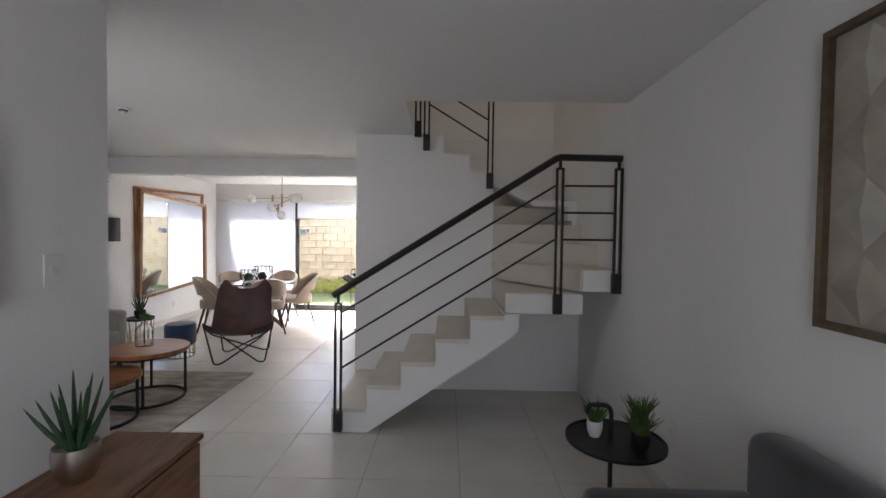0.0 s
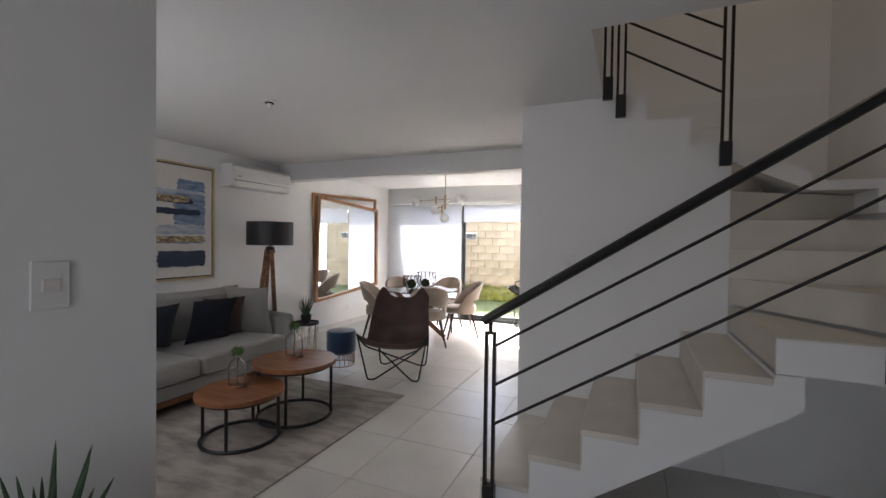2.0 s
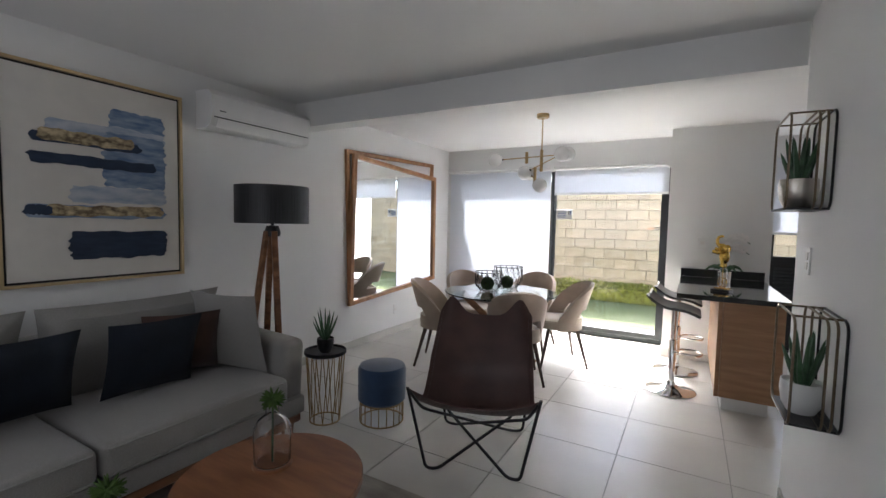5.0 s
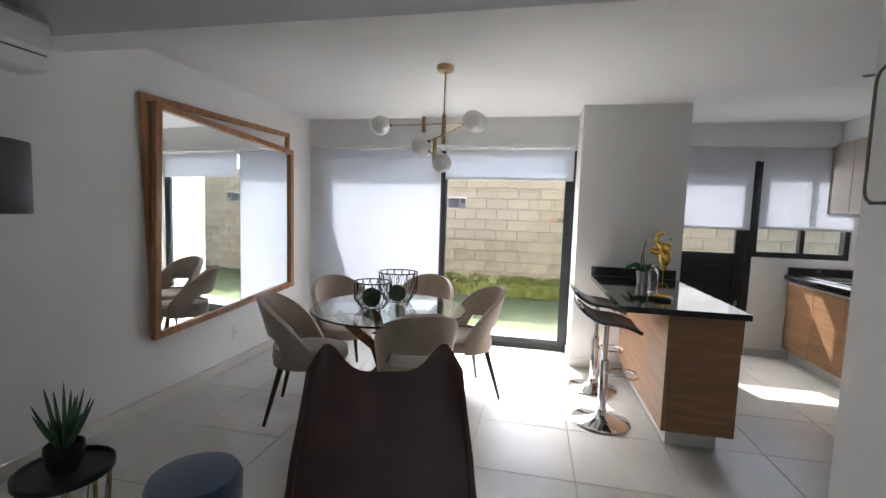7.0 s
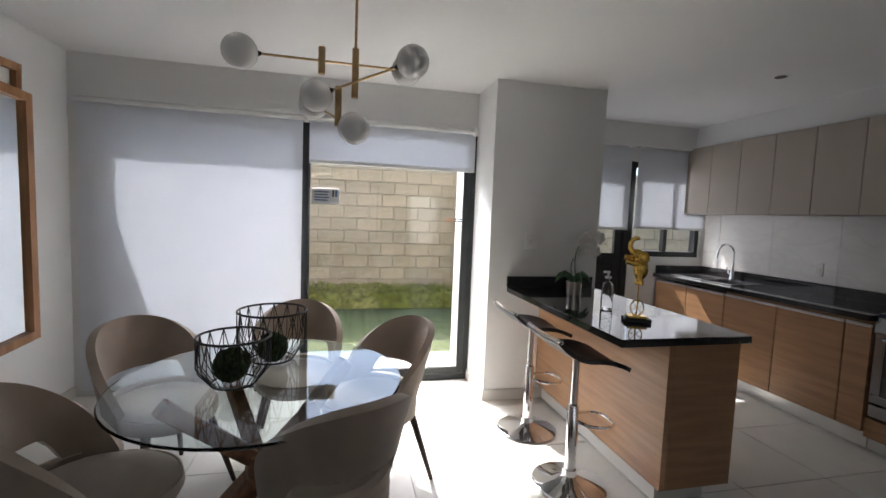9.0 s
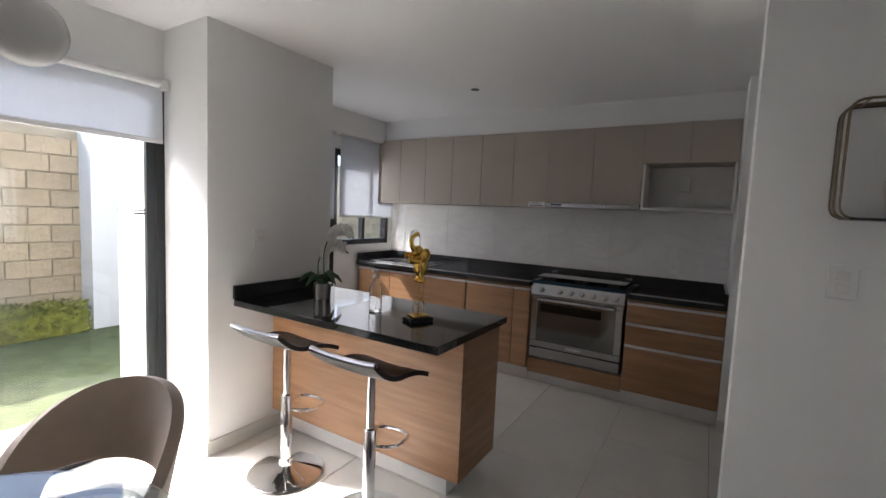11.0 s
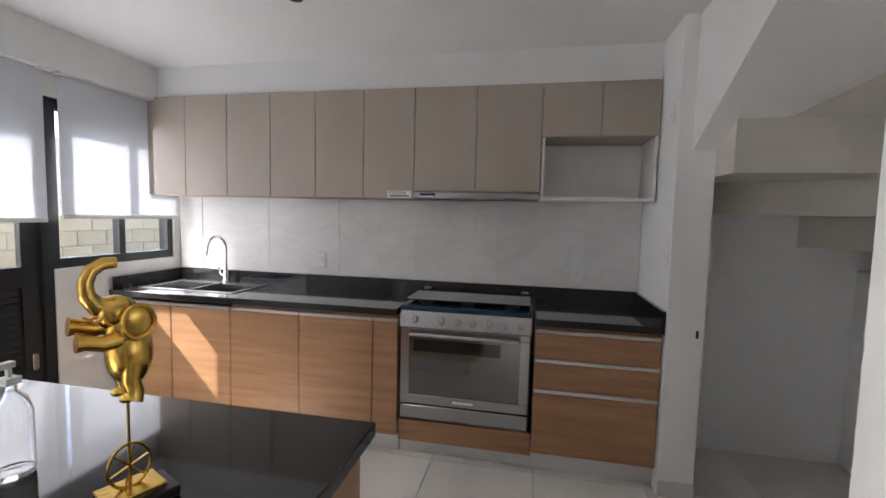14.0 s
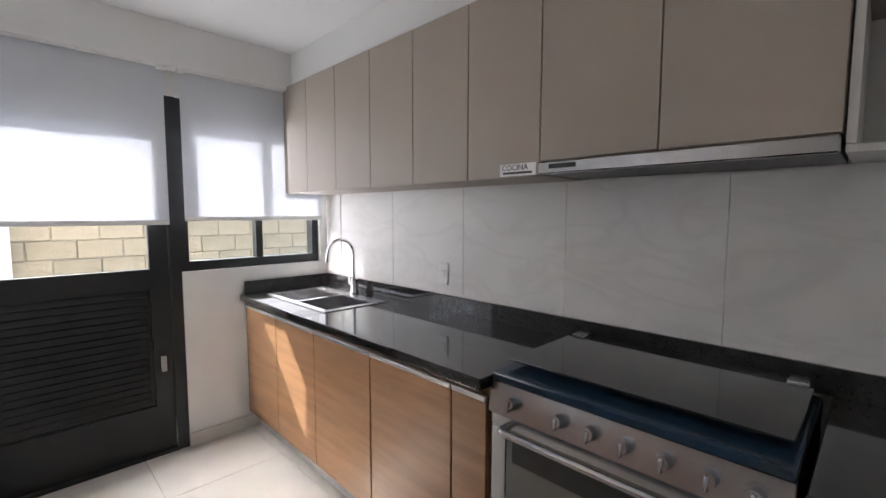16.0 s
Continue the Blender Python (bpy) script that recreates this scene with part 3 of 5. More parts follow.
def base_units():
    for a, b, n in ((10.04, 10.94, 2), (9.55, 10.04, 1), (9.06, 9.55, 1), (8.90, 9.06, 1)):
        cab_unit(a, b, n)
    u = thing("drawer_cabinet", "oak laminate cabinet with three drawers", "cabinet", "kitchen base cabinets")
    part("body", box(CF + .02, XE - .003, 7.434, 8.098, .13, .872), WOODCAB, u, smooth=False)
    for z0, z1 in ((.685, .828), (.51, .66), (.13, .485)):
        dr = part("drawer", box(CF, CF + .018, 7.438, 8.095, z0, z1, .002), WOODCAB, u)
        part("pull_edge", box(CF - .006, CF + .012, 7.438, 8.095, z1 + .002, z1 + .022, .003), ALUSTRIP, dr, "aluminium pull edge")
    tk = thing("kick_plate", "brushed aluminium toe kick under the cabinets", "plinth")
    part("plate", boxes((CF + .07, CF + .085, 8.905, 10.94, .004, .128), (CF + .07, CF + .085, 7.434, 8.10, .004, .128)), ALUSTRIP, tk, smooth=False)
    st = thing("stove_plinth", "oak laminate panel under the stove", "plinth")
    part("panel", box(CF + .02, CF + .04, 8.102, 8.898, .10, .23), WOODCAB, st)
    part("base", box(CF + .07, CF + .085, 8.102, 8.898, .004, .10), ALUSTRIP, st)


base_units()
wt = thing("worktop", "polished black granite worktop with upstand", "worktop")
SX0, SX1, SY0, SY1 = 2.38, 2.78, 10.10, 10.84
part("slab", boxes((CF - .03, XE - .002, 8.904, SY0, .875, CTOP), (CF - .03, XE - .002, SY1, 10.955, .875, CTOP), (CF - .03, SX0, SY0, SY1, .875, CTOP), (SX1, XE - .002, SY0, SY1, .875, CTOP), bevel=.003), GRANITE, wt, smooth=False)
part("end_slab", box(CF - .03, XE - .002, 7.434, 8.098, .875, CTOP, .003), GRANITE, wt, smooth=False)
part("upstand", boxes((XE - .022, XE - .002, 7.434, 10.955, CTOP + .001, 1.0), (CF + .0, XE - .023, 10.935, 10.955, CTOP + .001, 1.0), (CF - .03, XE - .023, 7.434, 7.454, CTOP + .001, 1.0)), GRANITE, wt, smooth=False)
sink = thing("kitchen_sink", "double bowl stainless steel sink set in granite", "sink")
part("rim", boxes((SX0 - .01, SX0 + .03, SY0 - .01, SY1 + .01, CTOP, CTOP + .005), (SX1 - .06, SX1 + .01, SY0 - .01, SY1 + .01, CTOP, CTOP + .005), (SX0 + .03, SX1 - .06, SY0 - .01, SY0 + .03, CTOP, CTOP + .005), (SX0 + .03, SX1 - .06, SY1 - .03, SY1 + .01, CTOP, CTOP + .005), (SX0 + .03, SX1 - .06, 10.455, 10.485, CTOP, CTOP + .005)), STEEL, sink, smooth=False)
for a, b in ((SY0 + .03, 10.455), (10.485, SY1 - .03)):
    x0, x1, zb = SX0 + .03, SX1 - .06, .76
    bowl = part("bowl", boxes((x0, x1, a, b, zb, zb + .004), (x0, x0 + .004, a, b, zb, CTOP), (x1 - .004, x1, a, b, zb, CTOP), (x0, x1, a, a + .004, zb, CTOP), (x0, x1, b - .004, b, zb, CTOP)), STEEL, sink, smooth=False)
    part("drain", lathe([(.0, zb + .006), (.035, zb + .006), (.04, zb + .004)], (x0 + x1) / 2, (a + b) / 2, 20), CHROME, bowl)
fa = thing("kitchen_faucet", "chrome gooseneck kitchen faucet with side lever", "faucet")
FX, FY = 2.815, 10.48
part("base", lathe([(.03, CTOP), (.03, CTOP + .01), (.024, CTOP + .02), (.022, CTOP + .10), (.0, CTOP + .10)], FX, FY, 18), CHROME, fa)
part("spout", tube([(FX, FY, CTOP + .09), (FX, FY, CTOP + .27)] + [(FX - .09 + .09 * math.cos(a * math.pi / 12), FY + .02 * a / 12, CTOP + .27 + .09 * math.sin(a * math.pi / 12)) for a in range(1, 12)] + [(FX - .185, FY + .025, CTOP + .22)], .011, seg=10), CHROME, fa)
part("lever", tube([(FX, FY + .02, CTOP + .05), (FX, FY + .05, CTOP + .06), (FX - .01, FY + .06, CTOP + .12)], .007), CHROME, fa)

# wall cabinets
UY = (10.955, 10.61, 10.27, 9.93, 9.59, 9.245, 8.90, 8.50, 8.10, 7.757, 7.436)
UX = 2.565
def wall_cabinets():
    for i in range(5):
        a, b = (UY[2 * i + 2], UY[2 * i]) if i < 4 else (UY[10], UY[8])
        z0 = 1.58 if i < 3 else 1.63 if i == 3 else 1.965
        u = thing("wall_cabinet", "taupe laminate wall cabinet with two handleless doors", "cabinet", "kitchen wall cabinets")
        part("body", box(UX + .019, XE - .003, a + .001, b - .001, z0, 2.285), TAUPE, u, smooth=False)
        m = UY[2 * i + 1]
        for p0, p1 in ((a, m), (m, b)):
            part("door", box(UX, UX + .017, p0 + .002, p1 - .002, z0 + .001, 2.283, .0015), TAUPE, u)
    n = thing("microwave_niche", "open white microwave niche under wall cabinet", "shelf")
    part("back", box(XE - .012, XE - .003, 7.438, 8.096, 1.605, 1.962), ALCOVE, n)
    part("shelf", box(UX + .01, XE - .003, 7.438, 8.096, 1.585, 1.603, .002), ALCOVE, n)
    part("side", box(UX + .01, XE - .013, 8.078, 8.096, 1.605, 1.962), ALCOVE, n)
    part("side", box(UX + .01, XE - .013, 7.438, 7.456, 1.605, 1.962), ALCOVE, n)
    h = thing("range_hood", "slim stainless range hood under wall cabinets", "hood")
    part("body", box(UX + .01, XE - .003, 8.104, 8.896, 1.585, 1.628), BLACKMETAL, h)
    part("front", box(UX - .02, UX + .012, 8.104, 8.896, 1.583, 1.625, .004), STEEL, h)
    part("badge", box(UX - .022, UX - .0195, 8.75, 8.85, 1.60, 1.615), SIGNDARK, h)
    sg = thing("cabinet_sticker", "white sticker with small lettering on cabinet door", "sticker")
    part("paper", box(UX - .003, UX - .001, 8.915, 9.075, 1.585, 1.63), PLASTICW, sg)
    letters("COCINA", .030, pose(UX - .004, 9.065, 1.606, 90, 0, -90), SIGNDARK, sg)
    part("text_bar", box(UX - .0042, UX - .003, 8.93, 9.06, 1.592, 1.600), SIGNDARK, sg)


def letters(text, size, m, mat, parent):
    """Flat lettering in the built-in font, turned into a mesh."""
    cu = bpy.data.curves.new("lettering", "FONT")
    cu.body, cu.size, cu.extrude = text, size, .0004
    tmp = new("lettering_source", cu)
    me = bpy.data.meshes.new_from_object(tmp.evaluated_get(bpy.context.evaluated_depsgraph_get()))
    bpy.data.objects.remove(tmp)
    me.materials.clear()
    me.materials.append(mat)
    ob = new("lettering", me)
    ob.parent = parent
    ob.matrix_basis = m
    return ob


wall_cabinets()

# stove
sv = thing("stove", "stainless steel gas stove with glass lid and oven", "stove")
VY0, VY1, VX = 8.118, 8.892, 2.30
part("body", box(VX + .03, XE - .03, VY0, VY1, .23, .905), BLACKMETAL, sv, smooth=False)
part("cooktop", box(VX - .005, XE - .10, VY0, VY1, .905, .935, .006), BLUEFILM, sv)
part("lid", box(VX + .07, XE - .05, VY0 + .012, VY1 - .012, .955, .963, .002), DARKGLASS, sv, "dark tempered glass lid")
for y in (VY0 + .05, VY1 - .05):
    part("hinge", box(XE - .13, XE - .06, y - .025, y + .025, .936, .972, .004), STEEL, sv)
for k in range(5):
    part("burner", lathe([(.0, .95), (.035, .95), (.05, .938), (.05, .935)], VX + .18 + .22 * (k % 2), VY0 + .12 + .135 * k, 16), BLACKMETAL, sv)
panel = part("control_panel", prism([(VX - .02, .81), (VX + .03, .81), (VX + .03, .904), (VX + .0, .904)], "y", VY0, VY1), STEEL, sv, smooth=False)
for k, y in enumerate((8.80, 8.64, 8.545, 8.455, 8.36, 8.265, 8.18)):
    kn = part("knob", lathe([(.0, .03), (.017, .03), (.02, .0), (.026, .0), (.026, -.004)], seg=18), STEEL, panel)
    kn.matrix_basis = pose(VX - .012, y, .857, 0, -78, 0)
    part("grip", box(VX - .047, VX - .012, y - .005, y + .005, .838, .874, .003), STEEL, panel)
part("oven_door", boxes((VX - .01, VX + .028, VY0 + .005, VY1 - .005, .34, .395), (VX - .01, VX + .028, VY0 + .005, VY1 - .005, .765, .805), (VX - .01, VX + .028, VY0 + .005, VY0 + .06, .395, .765), (VX - .01, VX + .028, VY1 - .06, VY1 - .005, .395, .765), bevel=.003), STEEL, sv, smooth=False)
ow = part("oven_window", box(VX - .004, VX + .02, VY0 + .06, VY1 - .06, .395, .765), OVENGLASS, sv, "half-mirrored oven glass", smooth=False)
part("viewing_slot", box(VX - .0055, VX - .0041, VY0 + .17, VY1 - .085, .66, .735, .0005), DARKGLASS, ow)
part("oven_handle", tube(rounded([(VX - .01, VY0 + .07, .775), (VX - .055, VY0 + .07, .775), (VX - .055, VY1 - .07, .775), (VX - .01, VY1 - .07, .775)], .03), .012, seg=10), STEEL, sv)
part("badge", box(VX - .013, VX - .0095, 8.44, 8.56, .362, .376), ALUSTRIP, sv)
part("drawer", box(VX - .012, VX + .028, VY0 + .005, VY1 - .005, .245, .332, .006), STEEL, sv)

# splashback of large tiles
sp = setting("splashback", box(XE - .008, XE - .001, 7.434, 10.96, 1.0, 1.60), ALCOVE, "marbled white splashback tiles", "splashback")
sme = mesh_of("splash_tile", box(-.003, .003, -.2942, .2942, -.29, .29, .0015), MARBLE)
for k in range(5):
    piece("splash_tile", sme, sp, pose(XE - .0105, 10.447 - .59 * k, 1.292))
piece("splash_tile", mesh_of("splash_tile_end", box(-.003, .003, -.175, .175, -.29, .29, .0015), MARBLE), sp, pose(XE - .0105, 7.612, 1.292))
piece("splash_tile", mesh_of("splash_tile_cut", box(-.003, .003, -.10, .10, -.29, .29, .0015), MARBLE), sp, pose(XE - .0105, 10.85, 1.292))


def outlet(at, label="white electrical outlet plate on the wall", w=.075, h=.12, rockers=1):
    o = thing("wall_switch" if rockers > 1 or "switch" in label else "power_outlet", label, "switch" if "switch" in label else "outlet", at=at)
    part("plate", box(-w / 2, w / 2, -.008, 0, -h / 2, h / 2, .003), PLASTICW, o)
    for k in range(rockers):
        z = (k - (rockers - 1) / 2) * .045
        part("rocker", box(-.02, .02, -.012, -.006, z - .017, z + .017, .002), ALCOVE, o)
    return o


for y, z in ((9.705, 1.118), (7.824, 1.10), (7.80, 1.815)):
    outlet(pose(XE - .0135, y, z, 0, 0, -90))
outlet(pose(XW + .001, 9.12, .31, 0, 0, 90))
outlet(pose(.337, YCOL - .001, 1.278), "white light switch plate on the pier", .10, .12)
outlet(pose(SPINE_X - .101, 7.16, 1.30, 0, 0, -90), "white double light switch plate beside planter", .085, .125, 2)
outlet(pose(XP + .001, 3.455, 1.358, 0, 0, 90), "white light switch plate beside the television", .085, .125)
outlet(pose(1.056, SPINE_Y - .001, 1.334), "white light switch plate on stair wall", .08, .12)
outlet(pose(2.849, 6.93, 1.16, 0, 0, -90), "white light switch plate in the passage", .08, .12)
outlet(pose(2.32, 7.431, 1.30, 0, 0, 180), "white light switch plate on the kitchen pier", .08, .13)
outlet(pose(2.36, 7.431, 2.04, 0, 0, 180), "small white cover plate high on the pier", .07, .11)
outlet(pose(XE - .001, 4.28, .42, 0, 0, -90))

# breakfast bar
bar = thing("breakfast_bar", "oak laminate breakfast bar base on white plinth", "counter")
part("panel", box(.44, .47, 8.56, 9.998, .13, .873, .002), WOODCAB, bar)
part("end_panel", box(.472, .858, 8.56, 8.59, .13, .873, .002), WOODCAB, bar)
part("back_panel", box(.83, .858, 8.592, 9.998, .13, .873, .002), WOODCAB, bar)
part("plinth", box(.50, .80, 8.66, 9.998, .004, .13), PLASTICW, bar)
bt = thing("bar_worktop", "polished black granite bar top with upstand", "worktop")
part("slab", box(.15, .89, 8.53, 9.985, .876, CTOP, .003), GRANITE, bt)
part("upstand", box(.15, .89, 9.975, 9.996, CTOP + .001, 1.0, .002), GRANITE, bt)


def bar_stool(x, y, rz):
    s = thing("bar_stool", "chrome swivel bar stool with curved black seat", "stool", "bar stools", at=pose(x, y, 0, 0, 0, rz))
    part("base", lathe([(.0, .005), (.20, .005), (.203, .012), (.19, .018), (.09, .035), (.04, .06), (.034, .09), (.0, .09)], seg=36), CHROME, s)
    part("column", lathe([(.03, .08), (.03, .45), (.026, .455), (.0195, .46), (.0195, .73), (.05, .735), (.05, .745), (.0, .745)], seg=20), CHROME, s)
    part("footrest", tube(rounded([(.02, .0, .36), (.06, -.09, .36), (.20, -.10, .36), (.23, 0, .36), (.20, .10, .36), (.06, .09, .36), (.02, 0, .36)], .05), .009), CHROME, s)
    part("lever", tube([(.02, .02, .725), (.12, .10, .69), (.17, .14, .65)], .006), CHROME, s)

    def f(u, v):
        xx, yy = -.20 + .40 * u, -.19 + .38 * v
        return (xx, yy, .755 + .10 * max(0, -xx / .2) ** 2.2 - .05 * max(0, xx / .2) ** 2 + .01 * (yy / .19) ** 2)
    seat = part("seat", sheet(f, 16, 8, .022), BLACKMETAL, s)
    part("trim", tube([Vector(f(0, k / 8)) + Vector((0, 0, -.006)) for k in range(9)], .012), CHROME, seat, "chrome seat edge")


bar_stool(.135, 8.88, 0)
bar_stool(.155, 9.50, 0)


def leaf_blade(bm, base, tip, width, curve=0.0):
    """A pointed succulent leaf, thick at the base."""
    base, tip = Vector(base), Vector(tip)
    pts = [base.lerp(tip, t) + Vector((0, 0, curve * math.sin(math.pi * t))) for t in (0, .25, .5, .75, .92, 1)]
    bm_tube(bm, pts, lambda t: width * (1.0 if t < .25 else max(.04, 1 - ((t - .2) / .8) ** 1.3)), seg=6)


def aloe(cx, cy, z, n, length, width, spread, seed):
    rnd, bm = random.Random(seed), bmesh.new()
    for i in range(n):
        a, lean = i * 2.4, spread * (.25 + .75 * (i / n))
        L = length * rnd.uniform(.75, 1.05) * (1 - .25 * (i / n))
        leaf_blade(bm, (cx + .012 * math.cos(a), cy + .012 * math.sin(a), z), (cx + L * math.sin(lean) * math.cos(a), cy + L * math.sin(lean) * math.sin(a), z + L * math.cos(lean)), width, -.02 * lean)
    return bm


def potted(name, label, x, y, z, r, h, potmat, bmleaf, leafmat=LEAF, profile=None):
    p = thing(name, label, "plant")
    prof = profile or [(.0, 0), (r * .62, 0), (r * .9, h * .3), (r, h * .7), (r * .97, h), (r * .92, h), (r * .9, h * .88), (.0, h * .86)]
    part("pot", lathe([(a, z + b) for a, b in prof], x, y), potmat, p)
    part("leaves", bmleaf, leafmat, p)
    return p


# orchid, bottle and figurine on the bar
BZ = CTOP + .001
ox, oy = .53, 9.64
orch = thing("orchid", "white orchid in a small silver pot", "plant")
part("pot", lathe([(.0, BZ), (.05, BZ), (.056, BZ + .10), (.05, BZ + .10), (.048, BZ + .085), (.0, BZ + .085)], ox, oy), SILVERPOT, orch)
ob_ = bmesh.new()
for a, L in ((.3, .16), (2.2, .15), (3.4, .18), (4.6, .13), (5.5, .12)):
    leaf_blade(ob_, (ox, oy, BZ + .09), (ox + L * math.cos(a), oy + L * math.sin(a), BZ + .10), .022, .06)
part("leaves", ob_, LEAF, orch)
stems = bmesh.new()
for dy, hh in ((-.02, .42), (.03, .32)):
    run = [Vector((ox, oy + dy, BZ + .09)), Vector((ox - .02, oy + dy, BZ + hh * .7)), Vector((ox + .02, oy + dy - .02, BZ + hh)), Vector((ox + .10, oy + dy - .05, BZ + hh + .03)), Vector((ox + .18, oy + dy - .07, BZ + hh - .04))]
    run = rounded(run, .08)
    bm_tube(stems, run, .004, seg=6)
    for k in range(7):
        blooms = bmesh.new()
        c = run[int(len(run) * (.42 + .08 * k)) % len(run)]
        for j in range(5):
            a = j * 2 * math.pi / 5 + k
            bmesh.ops.create_icosphere(blooms, subdivisions=1, radius=.022, matrix=Matrix.Translation(c + Vector((.024 * math.cos(a), -.012, .024 * math.sin(a)))) @ Matrix.Diagonal((1, .25, 1, 1)))
        part("blossom", blooms, PETAL, orch)
part("stem", stems, LEAF, orch)
bo = thing("soap_bottle", "clear glass bottle with a white pump", "bottle")
bx, by = .49, 9.17
part("bottle", lathe([(.0, BZ), (.034, BZ), (.036, BZ + .01), (.036, BZ + .13), (.028, BZ + .16), (.013, BZ + .175), (.013, BZ + .19), (.011, BZ + .19), (.011, BZ + .174), (.026, BZ + .158), (.034, BZ + .129), (.034, BZ + .012), (.0, BZ + .010)], bx, by), GLASS, bo)
part("pump", boxes((bx - .014, bx + .014, by - .014, by + .014, BZ + .191, BZ + .205), (bx - .004, bx + .004, by - .004, by + .004, BZ + .205, BZ + .225), (bx - .03, bx + .008, by - .008, by + .008, BZ + .225, BZ + .237)), PLASTICW, bo, smooth=False)


def elephant(x, y, z, rz):
    """The gilt figurine: one mesh, an elephant with raised trunk balancing over a wheel on a rod."""
    bm = bmesh.new()
    def ball(cx, cy, cz, sx, sy, sz):
        bmesh.ops.create_icosphere(bm, subdivisions=3, radius=1, matrix=Matrix.LocRotScale((cx, cy, cz), None, (sx, sy, sz)))
    ball(.006, 0, .290, .046, .046, .062)
    ball(.002, 0, .335, .042, .042, .042)
    ball(-.018, 0, .366, .036, .034, .032)
    ball(-.034, 0, .376, .022, .022, .020)
    for sy in (1, -1):
        ball(.010, sy * .043, .352, .030, .009, .030)
        bm_tube(bm, [(.030 * math.cos(a * math.pi / 10) + .010, sy * .049, .352 + .030 * math.sin(a * math.pi / 10)) for a in range(20)], .0045, closed=True, seg=6)
        zl = .342 if sy > 0 else .322
        bm_tube(bm, [(-.018, sy * .022, zl), (-.050, sy * .027, zl - .004), (-.078, sy * .027, zl + .004), (-.094, sy * .027, zl + .006)], lambda t: .017 - .004 * math.sin(math.pi * t), seg=12)
        bm_tube(bm, [(.004, sy * .026, .275), (-.002, sy * .027, .245), (.006, sy * .027, .222), (.0, sy * .027, .208)], lambda t: .022 - .005 * math.sin(math.pi * t), seg=12)
        ball(-.010, sy * .027, .212, .014, .016, .008)
        bm_tube(bm, [(-.042, sy * .016, .362), (-.060, sy * .018, .356), (-.072, sy * .018, .362)], lambda t: .005 - .003 * t, seg=6)
    bm_tube(bm, [(-.030, 0, .374), (-.052, 0, .382), (-.066, 0, .400), (-.068, 0, .424), (-.058, 0, .444), (-.038, 0, .455), (-.014, 0, .456)], lambda t: .019 - .009 * t, seg=12)
    bm_tube(bm, [(0, 0, .02), (0, 0, .21)], .0035, seg=8)
    bm_tube(bm, [(.042 * math.cos(a * math.pi / 12), 0, .075 + .042 * math.sin(a * math.pi / 12)) for a in range(24)], .0035, closed=True, seg=6)
    for a in range(3):
        c, s = .042 * math.cos(a * math.pi / 3 + .3), .042 * math.sin(a * math.pi / 3 + .3)
        bm_tube(bm, [(-c, 0, .075 - s), (c, 0, .075 + s)], .002, seg=5)
    e = thing("elephant_figurine", "golden elephant figurine balancing on a black base", "figurine", at=pose(x, y, z, 0, 0, rz))
    bm.transform(Matrix.Diagonal((.82, .82, 1, 1)))
    part("figure", bm, GOLD, e)
    part("plate", box(-.05, .05, -.035, .035, .022, .034, .002), GOLD, e)
    part("base", box(-.07, .07, -.045, .045, 0, .021, .003), BLACKMETAL, e)


elephant(.47, 8.86, BZ, -25)


def wire_planter(y0, y1, z0, z1, label):
    p = thing("wire_planter", label, "planter", "wall planters")
    for dx in (0, .025, .05, .14):
        x = SPINE_X - .105 - dx
        pts = rounded([(x, (y0 + y1) / 2, z1), (x, y1, z1), (x, y1, z0), (x, y0, z0), (x, y0, z1), (x, (y0 + y1) / 2, z1)], .05)
        part("wire", tube(pts, .0045), BRONZE if dx else BLACKMETAL, p)
    part("shelf", box(SPINE_X - .25, SPINE_X - .10, y0 + .03, y1 - .03, z0 - .004, z0 + .004), BLACKMETAL, p)
    for yy in (y0 + .05, y1 - .05):
        part("cross_wire", tube([(SPINE_X - .10, yy, z1), (SPINE_X - .248, yy, z1)], .004), BRONZE, p)
    return p


wire_planter(6.86, 7.22, 1.527, 1.92, "bronze wire wall planter with rounded corners")
potted("aloe_plant", "green aloe in a round silver pot", SPINE_X - .18, 7.03, 1.532, .072, .125, SILVERPOT, aloe(SPINE_X - .18, 7.03, 1.64, 11, .24, .013, .55, 3))
wire_planter(6.52, 6.88, .745, 1.135, "lower bronze wire wall planter with rounded corners")
potted("small_aloe_plant", "green aloe in a white pot on wire planter", SPINE_X - .18, 6.7, .75, .07, .12, PLASTICW, aloe(SPINE_X - .18, 6.7, .855, 10, .22, .012, .5, 5))
sl = thing("ceiling_spotlight", "recessed black ceiling downlight", "spotlight")
part("trim", lathe([(.035, H - .001), (.05, H - .004), (.052, H - .001)], 1.81, 9.3), PLASTICW, sl)
part("cup", lathe([(.0, H - .002), (.036, H - .003), (.036, H - .0005)], 1.81, 9.3), BLACKMETAL, sl)
sd = thing("smoke_detector", "small round white ceiling fitting", "detector")
part("base", lathe([(.0, H - .018), (.030, H - .018), (.052, H - .012), (.056, H - .001), (.0, H - .001)], -1.0, 5.28), PLASTICW, sd)
part("collar", lathe([(.0, H - .026), (.030, H - .026), (.032, H - .0185), (.0, H - .0185)], -1.0, 5.28), BLACKMETAL, sd)
part("tip", lathe([(.0, H - .055), (.014, H - .053), (.018, H - .040), (.018, H - .0265), (.0, H - .0265)], -1.0, 5.28), PLASTICW, sd)

# ---- dining ----
TX, TY = -1.41, 8.68
tb = thing("dining_table", "round glass dining table on crossed dark wood legs", "table")
